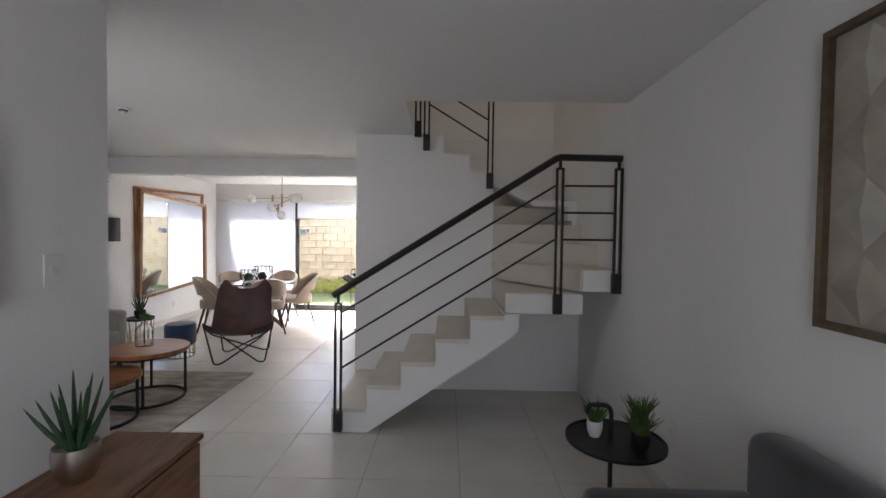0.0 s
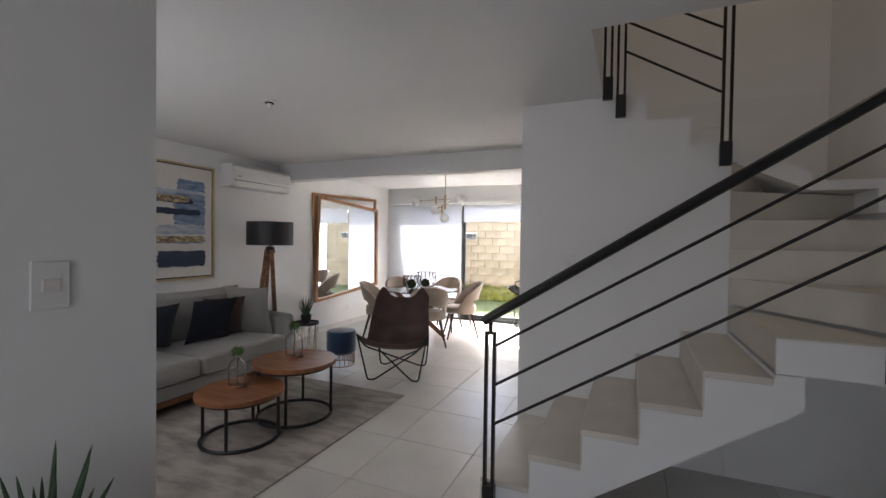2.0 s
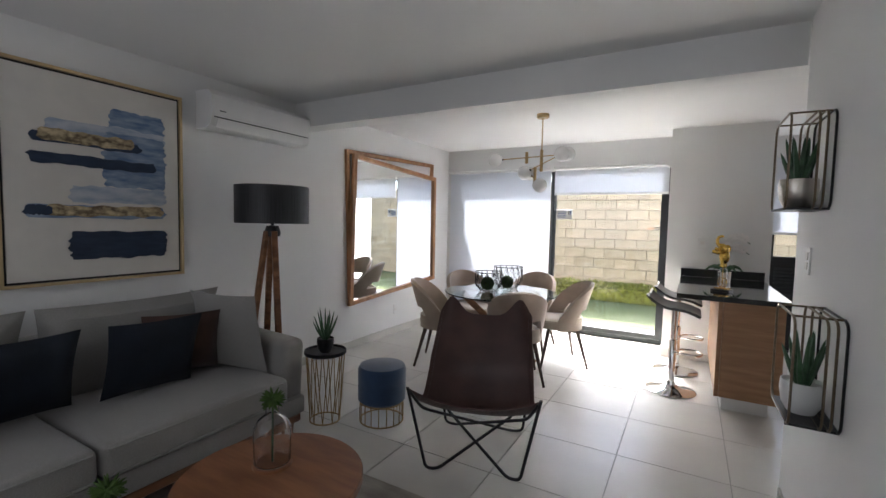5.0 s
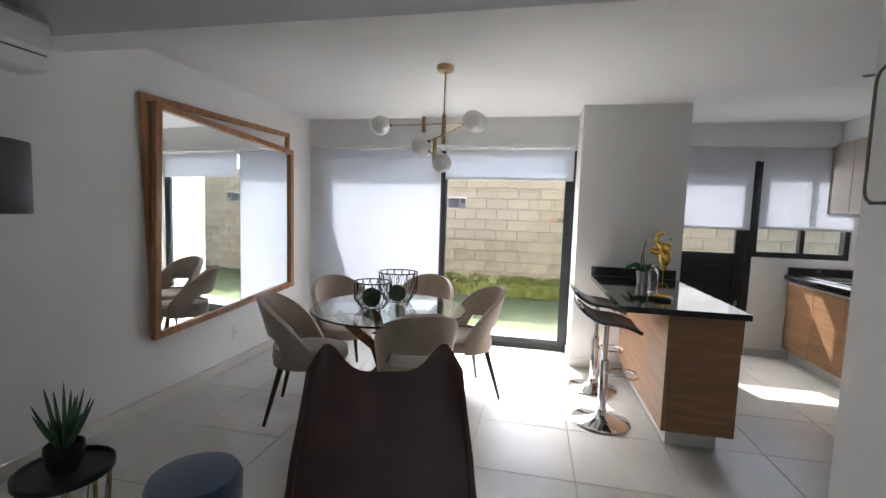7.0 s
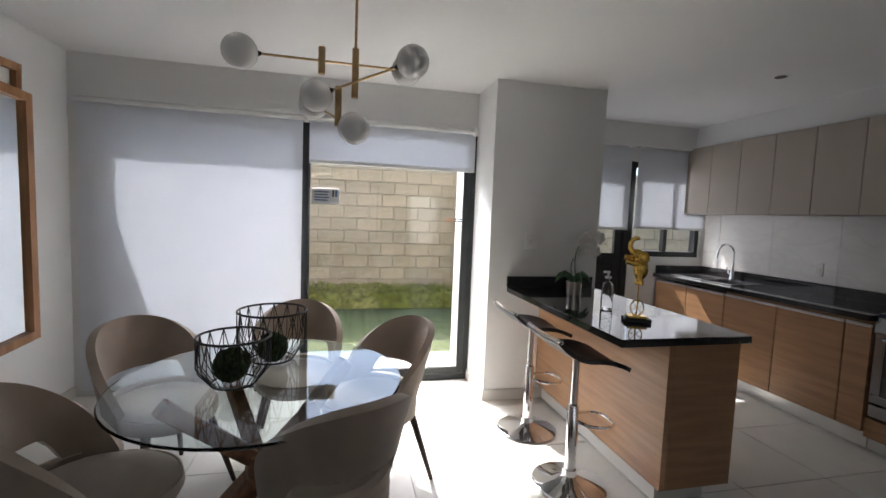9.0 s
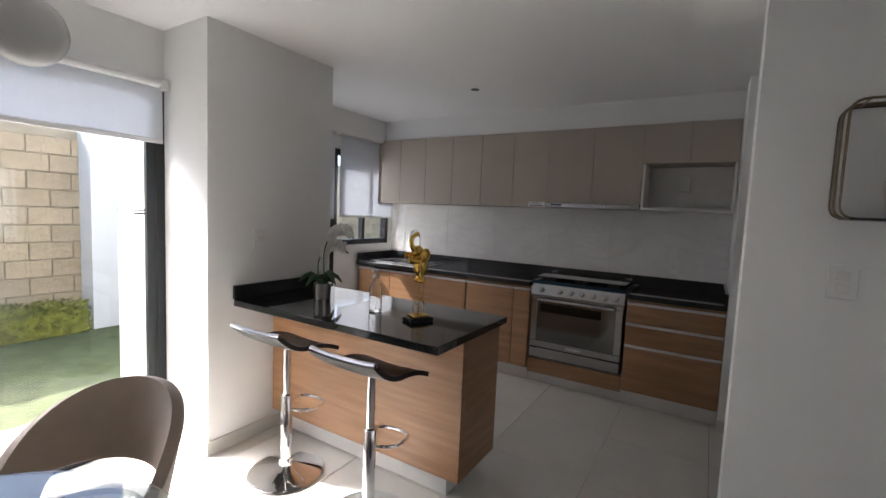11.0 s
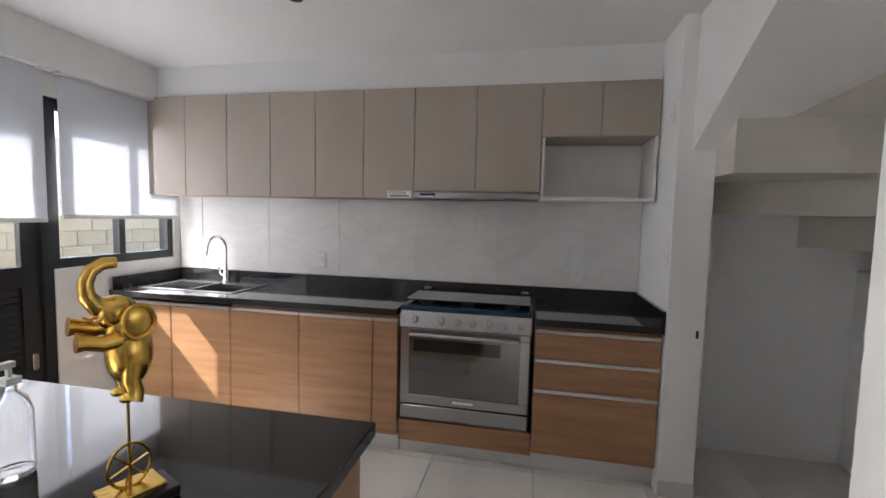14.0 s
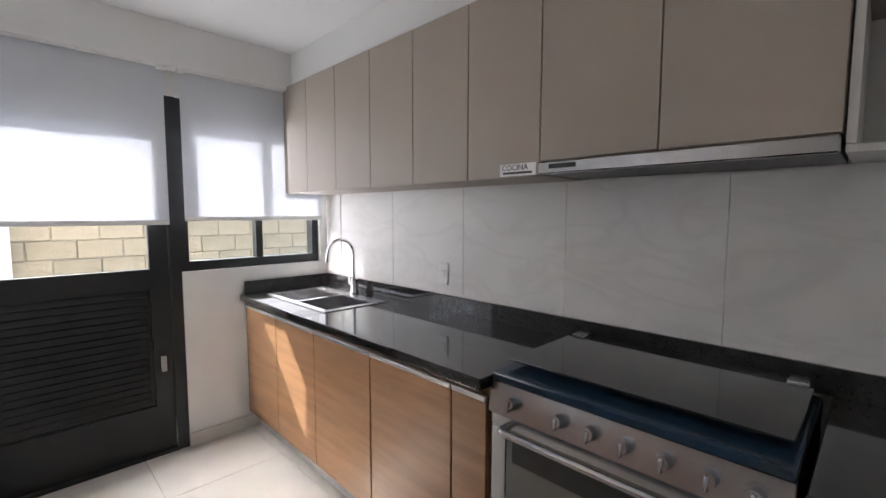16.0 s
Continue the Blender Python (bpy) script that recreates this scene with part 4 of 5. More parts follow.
part("tabletop", lathe([(.0, .742), (.555, .742), (.56, .747), (.555, .754), (.0, .754)], TX, TY, 64), TINTGLASS, tb, "clear tempered glass top")
for k in range(4):
    a = radians(35 + 90 * k)
    c, s = math.cos(a), math.sin(a)
    lg = bmesh.new()
    bm_box(lg, -.032, .032, -.028, .028, -.52, .52, .005)
    lg.transform(pose(TX + .02 * c, TY + .02 * s, .37, 0, 0, math.degrees(a)) @ pose(0, 0, 0, 0, 47 if k % 2 == 0 else -47, 0))
    if k < 2:
        part("leg", lg, WALNUT, tb)
        lg2 = bmesh.new()
        bm_box(lg2, -.032, .032, -.028, .028, -.52, .52, .005)
        lg2.transform(pose(TX - .02 * s, TY + .02 * c, .37, 0, 0, math.degrees(a)) @ pose(0, 0, 0, 0, -47 if k % 2 == 0 else 47, 0))
        part("leg", lg2, WALNUT, tb)
    else:
        lg.free()
part("hub", lathe([(.0, .30), (.07, .31), (.075, .37), (.07, .43), (.0, .44)], TX, TY, 16), WALNUT, tb)


def dining_chair():
    c = thing("dining_chair", "beige velvet dining chair with curved open back", "chair", "chairs round the table")
    seat = bmesh.new()
    bm_lathe(seat, [(.0, .375), (.19, .375), (.225, .39), (.238, .42), (.235, .455), (.21, .478), (.12, .488), (.0, .49)], 0, 0, 32)
    for v in seat.verts:
        v.co.y += .05 * max(0, v.co.y / .238)
    part("seat", seat, TAUPEVELVET, c)

    def smooth(a, b, x):
        t = min(1, max(0, (x - a) / (b - a)))
        return t * t * (3 - 2 * t)

    def shell(u, v):
        a = radians(-90 + (u - .5) * 216)
        w = abs(u - .5) * 2
        top = .845 - .36 * w ** 2.3
        low = .585 - .21 * smooth(.42, .70, w)
        z = low + (top - low) * v
        r = .232 + .055 * max(0, (z - .42) / .42)
        return (r * 1.04 * math.cos(a), r * math.sin(a) - .06 * max(0, (z - .50) / .34) * (1 - .5 * w), z)
    part("backrest", sheet(shell, 36, 8, .038), TAUPEVELVET, c)

    def band(u, v):
        a = radians(-90 + (u - .5) * 150)
        return (.238 * math.cos(a), .232 * math.sin(a), .375 + .125 * v)
    part("seat_back", sheet(band, 24, 3, .034), TAUPEVELVET, c)
    part("piping", tube([(.228 * math.cos(t), .228 * math.sin(t) + (.05 if math.sin(t) > 0 else 0) * math.sin(t), .466) for t in [2 * math.pi * k / 32 for k in range(32)]], .005, True, 6), TAUPEVELVET, c)
    for sx in (-1, 1):
        for sy in (-1, 1):
            part("leg", tube([(sx * .15, sy * .14, .39), (sx * .235, sy * .235, .0)], lambda t: .021 - .010 * t, seg=10), DARKLEG, c)
    return c


proto = dining_chair()
def facing(x, y, dx, dy):
    return pose(x, y, 0, 0, 0, math.degrees(math.atan2(-dx, dy)))


proto.matrix_world = facing(-1.95, 8.47, .95, .30)
for x, y, dx, dy in ((-1.15, 8.43, -.45, .88), (-1.98, 9.18, .75, -.65), (-1.37, 9.52, 0, -1), (-.93, 9.13, -.85, -.50)):
    copy_thing(proto, facing(x, y, dx, dy))


def wire_bowl(x, y, r, h):
    b = thing("wire_basket", "black wire basket on the glass table", "basket", "wire baskets")
    z = .757
    part("rim", tube(ring(x, y, z + h, r), .005, True), BLACKMETAL, b)
    part("base_ring", tube(ring(x, y, z + .005, r * .62, 24), .004, True), BLACKMETAL, b)
    n = 15
    for k in range(n):
        a0, a1, a2 = (2 * math.pi * (k + o) / n for o in (0, .5, 1))
        pts = [(x + r * math.cos(a0), y + r * math.sin(a0), z + h), (x + r * math.cos(a1), y + r * math.sin(a1), z + h * .42), (x + r * .62 * math.cos(a1), y + r * .62 * math.sin(a1), z + .005)]
        part("wire", tube(pts, .0021, seg=5), BLACKMETAL, b)
        part("wire", tube([(x + r * math.cos(a2), y + r * math.sin(a2), z + h), pts[1]], .0021, seg=5), BLACKMETAL, b)
        part("wire", tube([pts[0], (x + r * math.cos(a0), y + r * math.sin(a0), z + h * .36), (x + r * .62 * math.cos(a0), y + r * .62 * math.sin(a0), z + .005)], .0021, seg=5), BLACKMETAL, b)


def moss_ball(x, y, r):
    bm = bmesh.new()
    bmesh.ops.create_icosphere(bm, subdivisions=4, radius=r, matrix=Matrix.Translation((x, y, .764 + r)))
    for v in bm.verts:
        n = (v.co - Vector((x, y, .764 + r)))
        v.co += n * .09 * noise.noise(v.co * 55)
    tagged(part("moss_ball", bm, MOSS), "dark green decorative moss ball in a basket", "decoration", "moss balls")


wire_bowl(-1.52, 8.62, .135, .19)
wire_bowl(-1.42, 8.90, .15, .23)
moss_ball(-1.53, 8.62, .068)
moss_ball(-1.41, 8.85, .066)

ch = thing("chandelier", "brass branching chandelier with opal glass globes", "chandelier")
CX, CY = -1.075, 8.80
part("canopy", lathe([(.0, H - .04), (.05, H - .04), (.06, H - .03), (.06, H - .001), (.0, H - .001)], CX, CY), BRASS, ch)
part("rod", tube([(CX, CY, H - .03), (CX, CY, 2.14)], .006), BRASS, ch)
part("body", tube([(CX, CY, 2.16), (CX, CY, 1.95)], .015, seg=12), BRASS, ch)
part("body", tube([(CX - .14, CY - .03, 2.14), (CX - .14, CY - .03, 2.03)], .015, seg=12), BRASS, ch)
part("body", tube([(CX - .07, CY + .03, 2.00), (CX - .07, CY + .03, 1.83)], .015, seg=12), BRASS, ch)
def arm(a, b):
    part("arm", tube([a, b], .005), BRASS, ch)
    for p, q in ((a, b), (b, a)):
        d = (Vector(p) - Vector(q)).normalized()
        part("socket", tube([Vector(p) - d * .045, Vector(p) - d * .02], lambda t: .007 + .012 * t), BLACKMETAL, ch)
        g = bmesh.new()
        bmesh.ops.create_uvsphere(g, u_segments=24, v_segments=16, radius=.069, matrix=Matrix.Translation(Vector(p) + d * .035))
        part("globe", g, OPAL, ch, "opal white glass globe")


arm((CX - .42, CY - .06, 2.075), (CX + .20, CY + .07, 2.115))
arm((CX + .20, CY - .13, 2.075), (CX - .13, CY - .12 + .10, 1.955))
arm((CX - .17, CY + .20, 1.945), (CX - .02, CY - .0, 1.83))

# ---- living room ----
rug = thing("area_rug", "grey-beige distressed rug under coffee tables", "rug")
rb = box(-2.75, -.48, 3.75, 6.47, 0.0, .012, .004)
part("woven_mat", rb, RUG, rug)


def cushion_shape(w, h, d, puff=.5):
    """A square scatter cushion standing in the xz plane, pinched at the corners."""
    bm = bmesh.new()
    n = 12
    for s in (1, -1):
        g = []
        for i in range(n + 1):
            for j in range(n + 1):
                u, v = i / n * 2 - 1, j / n * 2 - 1
                bulge = (max(0, (1 - u * u) * (1 - v * v))) ** puff
                pinch = 1 - .06 * (u * u * (1 - v * v) + v * v * (1 - u * u))
                g.append(bm.verts.new((u * w / 2 * pinch, s * d / 2 * bulge, v * h / 2 * pinch)))
        for i in range(n):
            for j in range(n):
                q = [g[i * (n + 1) + j], g[(i + 1) * (n + 1) + j], g[(i + 1) * (n + 1) + j + 1], g[i * (n + 1) + j + 1]]
                bm.faces.new(q if s < 0 else q[::-1])
    bmesh.ops.remove_doubles(bm, verts=bm.verts, dist=.0005)
    bmesh.ops.recalc_face_normals(bm, faces=bm.faces)
    return bm


sf = thing("sofa", "grey linen sofa with loose cushions and wooden base", "sofa")
SFX0, SFX1, SFY0, SFY1 = -2.97, -1.94, 4.28, 6.66
part("base", box(SFX0 + .02, SFX1 - .02, SFY0 + .02, SFY1 - .02, .15, .27, .02, 2), SOFA, sf)
part("plinth", box(SFX0 + .05, SFX1 - .03, SFY0 + .05, SFY1 - .05, .10, .15, .006), WALNUT, sf, "dark wood base rail")
for y in (SFY0 + .1, SFY1 - .1):
    for x in (SFX0 + .08, SFX1 - .08):
        part("leg", tube([(x, y, .0125), (x, y, .10)], lambda t: .018 + .01 * t), WALNUT, sf)
for k in range(2):
    a, b = SFY0 + .17 + k * 1.02, SFY0 + .17 + (k + 1) * 1.02
    st_ = box(SFX0 + .20, SFX1 + .01, a + .004, b - .004, .27, .44, .045, 4)
    sc = part("seat_cushion", st_, SOFA, sf)
    for zz in (.295, .415):
        part("piping", tube([(SFX1 + .008, a + .03, zz), (SFX1 + .008, b - .03, zz)], .006, seg=6), SOFA, sc)
    bk = cushion_shape(.99, .56, .26, .28)
    bk.transform(pose(SFX0 + .26, (a + b) / 2, .675, 0, 0, 90) @ pose(0, 0, 0, 12, 0, 0))
    part("back_cushion", bk, SOFA, sf)
part("back", box(SFX0, SFX0 + .18, SFY0 + .05, SFY1 - .05, .15, .76, .05, 3), SOFA, sf)
for y, o in ((SFY0, 1), (SFY1, -1)):
    am = box(SFX0 + .02, SFX1 - .06, -.085, .085, .15, .67, .055, 4)
    for v in am.verts:
        v.co.z -= max(0, v.co.z - .4) * .12 * (v.co.x - SFX0) / (SFX1 - SFX0)
        v.co.y -= o * .06 * max(0, v.co.z - .2)
    am.transform(pose(0, y + .085 * o, 0))
    part("arm", am, SOFA, sf)


def scatter(x, y, z, size, rz, lean, mat, label):
    bm = cushion_shape(size, size, .16)
    c = part("scatter_cushion", bm, mat)
    c.matrix_world = pose(x, y, z, 0, 0, 90 + rz) @ pose(0, 0, 0, lean, 0, 0)
    tagged(c, label, "cushion", "sofa cushions")


scatter(-2.40, 4.72, .655, .44, -4, 20, NAVY, "dark navy velvet cushion on the sofa")
scatter(-2.30, 4.98, .63, .40, 22, 34, NAVY, "small navy velvet cushion leaning on sofa cushions")
scatter(-2.45, 5.36, .66, .44, 0, 18, NAVY, "navy velvet cushion leaning on the sofa back")
scatter(-2.36, 5.90, .66, .46, -6, 20, NAVY, "large navy velvet cushion with pale piping")
scatter(-2.47, 6.12, .66, .42, -22, 18, BROWNVELVET, "brown velvet cushion behind a navy cushion")
scatter(-2.38, 6.37, .69, .54, -80, 12, SOFA, "grey linen cushion against the sofa arm")
scatter(-2.58, 4.56, .66, .42, 14, 16, BROWNVELVET, "brown velvet cushion at the sofa end")


def coffee_table(x, y, r, h, label):
    t = thing("coffee_table", label, "table", "nesting coffee tables")
    part("tabletop", lathe([(.0, h - .035), (r - .004, h - .035), (r, h - .031), (r, h - .004), (r - .004, h), (.0, h)], x, y, 56), TABLEWOOD, t)
    rr = r * .88
    part("floor_ring", tube(ring(x, y, .026, rr, 40), .013, True), BLACKMETAL, t)
    part("top_ring", tube(ring(x, y, h - .047, rr, 40), .010, True), BLACKMETAL, t)
    for k in range(4):
        a = .5 + k * math.pi / 2
        part("leg", tube([(x + rr * math.cos(a), y + rr * math.sin(a), .026), (x + rr * math.cos(a), y + rr * math.sin(a), h - .036)], .012), BLACKMETAL, t)


coffee_table(-1.15, 5.17, .305, .375, "low round wood coffee table on black ring frame")
coffee_table(-1.09, 5.67, .335, .48, "taller round wood coffee table on black ring frame")


def cloche(x, y, z, h, r):
    c = thing("glass_vase", "clear glass bottle vase with a green flower", "vase", "glass vases")
    part("glass", lathe([(r * .9, z + .012), (r, z + .02), (r, z + h * .62), (r * .75, z + h * .76), (r * .35, z + h * .84), (r * .35, z + h), (r * .3, z + h), (r * .3, z + h * .83), (r * .7, z + h * .745), (r * .95, z + h * .6), (r * .95, z + .024), (r * .85, z + .016)], x, y), GLASS, c)
    part("base", lathe([(.0, z), (r * 1.05, z), (r * 1.05, z + .011), (.0, z + .011)], x, y), TABLEWOOD, c, "round wooden base")
    part("stem", tube([(x, y, z + .012), (x + .004, y, z + h * 1.05)], .004), LEAF, c)
    fl = bmesh.new()
    rnd = random.Random(int(h * 100))
    for k in range(70):
        d = Vector((rnd.gauss(0, 1), rnd.gauss(0, 1), rnd.gauss(0, .7))).normalized()
        p = Vector((x + .004, y, z + h * 1.08))
        leaf_blade(fl, p, p + d * .05, .006)
    part("flower_head", fl, GRASSY, c)


cloche(-1.22, 5.20, .377, .24, .062)
cloche(-1.15, 5.72, .482, .24, .070)

ot = thing("ottoman", "round blue velvet ottoman on gold wire base", "ottoman")
OX, OY = -1.66, 7.08
part("seat", lathe([(.0, .15), (.155, .15), (.17, .165), (.172, .27), (.170, .285), (.172, .30), (.172, .38), (.16, .405), (.10, .415), (.0, .418)], OX, OY, 40), BLUEVELVET, ot)
part("floor_ring", tube(ring(OX, OY, .006, .155), .005, True), BRASS, ot)
part("top_ring", tube(ring(OX, OY, .145, .155), .005, True), BRASS, ot)
for k in range(18):
    a = k * 2 * math.pi / 18
    part("wire", tube([(OX + .155 * math.cos(a), OY + .155 * math.sin(a), .006), (OX + .155 * math.cos(a), OY + .155 * math.sin(a), .145)], .0035, seg=6), BRASS, ot)

tt = thing("side_table", "round black tray side table on brass wire base", "table")
QX, QY = -2.0, 6.86
part("tray", lathe([(.0, .485), (.140, .485), (.146, .49), (.146, .512), (.141, .512), (.139, .496), (.0, .496)], QX, QY, 40), BLACKMETAL, tt)
part("floor_ring", tube(ring(QX, QY, .006, .105), .005, True), BRASS, tt)
for k in range(10):
    for o in (.5, -.5):
        a, b = k * .6283, (k + o) * .6283
        part("wire", tube([(QX + .135 * math.cos(a), QY + .135 * math.sin(a), .485), (QX + .105 * math.cos(b), QY + .105 * math.sin(b), .006)], .003, seg=5), BRASS, tt)
potted("side_table_aloe", "spiky green aloe in a small dark pot", QX, QY, .497, .06, .10, BLACKMETAL, aloe(QX, QY, .585, 15, .25, .008, .72, 11))


def butterfly_chair(x, y, rz):
    c = thing("butterfly_chair", "brown leather sling butterfly chair on black frame", "chair", at=pose(x, y, 0, 0, 0, rz))

    def f(u, v):
        s = u * 2 - 1
        w = .375 * (1 - v) ** 2 + .31 * (1 - (1 - v) ** 2)
        yy = -.30 + .37 * min(1, v / .5) + .17 * max(0, (v - .5) / .5)
        zc = .40 - .10 * math.sin(math.pi * min(1, v / .55)) + .42 * max(0, (v - .38) / .62)
        ear = v ** 6 * (.115 * math.exp(-((abs(s) - .74) / .24) ** 2) - .03 * max(0, abs(s) - .8) * 5)
        wing = .11 * (1 - v) ** 4 * abs(s) ** 2.2
        return (s * w, yy - .06 * abs(s) ** 2 * math.sin(math.pi * v) - .06 * (1 - v) ** 4 * abs(s) ** 2, zc + ear + wing + .05 * abs(s) ** 3 * math.sin(math.pi * v))
    sl_ = part("sling", sheet(f, 28, 30, .006), LEATHER, c)
    for sx in (0, 1):
        part("seam", tube([Vector(f(.035 + .93 * sx, k / 24)) + Vector((0, -.004, .005)) for k in range(2, 24)], .0035, seg=5), LEATHER, sl_)
    for s in (1, -1):
        fw, bp = f(.5 + .49 * s, .0), f(.5 + .47 * s, .98)
        part("frame_bar", tube(rounded([fw, (s * .27, -.29, .012), (s * .20, -.28, .012), (-s * .22, .02, .25), (-s * .29, .24, .55), (-bp[0], bp[1] + .015, bp[2] - .03)], .05), .009), BLACKMETAL, c)
        part("frame_bar", tube(rounded([(bp[0], bp[1] + .02, bp[2] - .03), (s * .30, .28, .3), (s * .27, .31, .012), (s * .20, .29, .012), (-s * .30, -.28, .36), (-fw[0] * .97, fw[1], fw[2] - .02)], .05), .009), BLACKMETAL, c)


butterfly_chair(-.88, 7.06, 18)

lp = thing("floor_lamp", "wooden tripod floor lamp with black drum shade", "lamp")
LX, LY = -2.57, 6.87
part("shade", lathe([(.262, 1.40), (.268, 1.40), (.268, 1.68), (.262, 1.68), (.262, 1.40)], LX, LY, 44), SHADE, lp)
part("shade_ring", tube(ring(LX, LY, 1.676, .262), .004, True), BLACKMETAL, lp)
part("stem", tube([(LX, LY, 1.30), (LX, LY, 1.56)], .012), BLACKMETAL, lp)
part("head", lathe([(.0, 1.30), (.055, 1.30), (.06, 1.33), (.045, 1.38), (.0, 1.385)], LX, LY, 16), BLACKMETAL, lp)
for k, a in enumerate((radians(-25), radians(155), radians(265))):
    c, s = math.cos(a), math.sin(a)
    lg = bmesh.new()
    rr = .26
    top_, bot_ = Vector((LX + .05 * c, LY + .05 * s, 1.34)), Vector((LX + rr * c, LY + rr * s, 0.0))
    bm_box(lg, -.022, .022, -.016, .016, 0, (top_ - bot_).length, .004)
    lg.transform(Matrix.Translation(bot_) @ (top_ - bot_).to_track_quat("Z", "Y").to_matrix().to_4x4())
    part("leg", lg, WALNUT, lp)

# mirror of two tilted frames
def quad_frame(q, inset, x0, x1):
    bm = bmesh.new()
    c = (sum(p[0] for p in q) / 4, sum(p[1] for p in q) / 4)
    inner = [(p[0] + math.copysign(inset, c[0] - p[0]), p[1] + math.copysign(inset, c[1] - p[1])) for p in q]
    for i in range(4):
        j = (i + 1) % 4
        bm_prism(bm, [q[i], q[j], inner[j], inner[i]], "x", x0, x1)
    return bm, inner


mr = thing("wall_mirror", "large mirror in two overlapping tilted wooden frames", "mirror")
fb, inn = quad_frame([(8.16, 2.19), (9.96, 2.245), (9.90, .64), (8.23, .53)], .045, XW + .002, XW + .035)
part("outer_frame", fb, OAKFRAME, mr, smooth=False)
TILT = math.tan(radians(4.9))


def leaned(bm):
    """Swing the front frame away from the wall at its garden end."""
    for v in bm.verts:
        v.co.x += (v.co.y - 8.19) * TILT
    return bm


fb, inn = quad_frame([(8.235, 2.15), (9.745, 2.035), (9.755, .65), (8.19, .50)], .045, XW + .036, XW + .075)
part("inner_frame", leaned(fb), OAKFRAME, mr, smooth=False)
part("glass", leaned(prism(inn, "x", XW + .045, XW + .050)), MIRROR, mr, "silvered mirror glass", smooth=False)
part("spacer", box(XW + .001, XW + .16, 9.60, 9.66, 1.0, 1.7), OAKFRAME, mr)


def painting(y0, y1, z0, z1, strokes, seed, label):
    p = thing("painting", label, "painting", "abstract paintings")
    part("frame", boxes((XW + .002, XW + .05, y0, y1, z0, z0 + .018), (XW + .002, XW + .05, y0, y1, z1 - .018, z1), (XW + .002, XW + .05, y0, y0 + .018, z0 + .018, z1 - .018), (XW + .002, XW + .05, y1 - .018, y1, z0 + .018, z1 - .018)), PALEWOOD, p, smooth=False)
    part("inner_edge", box(XW + .002, XW + .030, y0 + .018, y1 - .018, z0 + .018, z1 - .018), BLACKMETAL, p, smooth=False)
    part("canvas", box(XW + .030, XW + .040, y0 + .032, y1 - .032, z0 + .032, z1 - .032), CANVAS, p, smooth=False)
    rnd = random.Random(seed)
    for k, (a, b, zl, zh, mat) in enumerate(strokes):
        h, n = (zh - zl) * (z1 - z0), 30
        zb, rows = z0 + zl * (z1 - z0), max(3, round((zh - zl) * (z1 - z0) / .014))
        ya, yb = y0 + a * (y1 - y0), y0 + b * (y1 - y0)

        def wave(t, o):
            return .011 * noise.noise(Vector((t * 2.5, k * 3.1, seed))) + .18 * min(h, .06) * noise.noise(Vector((t * 8, k + o, seed)))
        top = [(ya + (yb - ya) * i / n, zb + h + wave(i / n, 0)) for i in range(n + 1)]
        low = [(ya + (yb - ya) * i / n, zb + wave(i / n, 9)) for i in range(n + 1)]

        def ragged(y, p, q, out):
            """A worn stroke end from height p to height q."""
            pts = []
            for i in range(1, rows):
                t = i / rows
                pts.append((y + out * (.018 * math.sin(math.pi * t) + rnd.uniform(-.012, .014)), p + (q - p) * t))
            return pts
        outline_ = top + ragged(yb, top[-1][1], low[-1][1], 1) + low[::-1] + ragged(ya, low[0][1], top[0][1], -1)
        part("brush_stroke", prism(outline_, "x", XW + .0401 + .0012 * k, XW + .0418 + .0012 * k), mat, p, smooth=False)


STROKES = [(.56, .86, .74, .86, PAINTBLUE), (.24, .86, .70, .77, PAINTMIST), (.52, .86, .47, .74, PAINTBLUE), (.34, .86, .39, .47, PAINTMIST), (.15, .80, .56, .61, PAINTNAVY), (.16, .70, .655, .70, PAINTNAVY), (.20, .66, .665, .72, PAINTGOLD),
           (.13, .85, .315, .375, PAINTBLUE), (.22, .84, .325, .375, PAINTGOLD), (.12, .22, .325, .37, PAINTNAVY), (.33, .86, .115, .25, PAINTNAVY)]
painting(5.45, 6.43, 1.02, 2.28, STROKES, 3, "abstract painting of navy blue and gold strokes")
STROKES1 = [(.05, .84, .76, .88, PAINTMIST), (.06, .70, .785, .855, PAINTGOLD), (.05, .78, .655, .76, PAINTNAVY), (.06, .70, .575, .655, PAINTBLUE), (.06, .52, .53, .585, PAINTBLUE), (.06, .70, .455, .49, PAINTMIST), (.06, .78, .385, .455, PAINTNAVY), (.08, .70, .40, .465, PAINTGOLD),
            (.06, .80, .22, .335, PAINTMIST), (.06, .78, .225, .275, PAINTBLUE), (.10, .62, .265, .305, PAINTGOLD), (.06, .52, .175, .20, PAINTNAVY), (.06, .34, .07, .175, PAINTBLUE), (.06, .22, .055, .10, PAINTNAVY)]
painting(4.27, 5.25, 1.02, 2.28, STROKES1, 8, "abstract painting of blue strokes on cream canvas")

ac = thing("air_conditioner", "white split air conditioner on the wall", "air conditioner")
part("body", prism([(XW + .001, 2.37), (XW + .15, 2.37), (XW + .195, 2.33), (XW + .20, 2.20), (XW + .17, 2.11), (XW + .12, 2.095), (XW + .001, 2.095)], "y", 6.56, 7.495), PLASTICW, ac, smooth=False)
part("flap", prism([(XW + .203, 2.165), (XW + .174, 2.105), (XW + .178, 2.100), (XW + .208, 2.163)], "y", 6.60, 7.45), PLASTICW, ac, smooth=False)
part("gap_line", box(XW + .18, XW + .2005, 6.58, 7.47, 2.168, 2.173), SIGNDARK, ac)
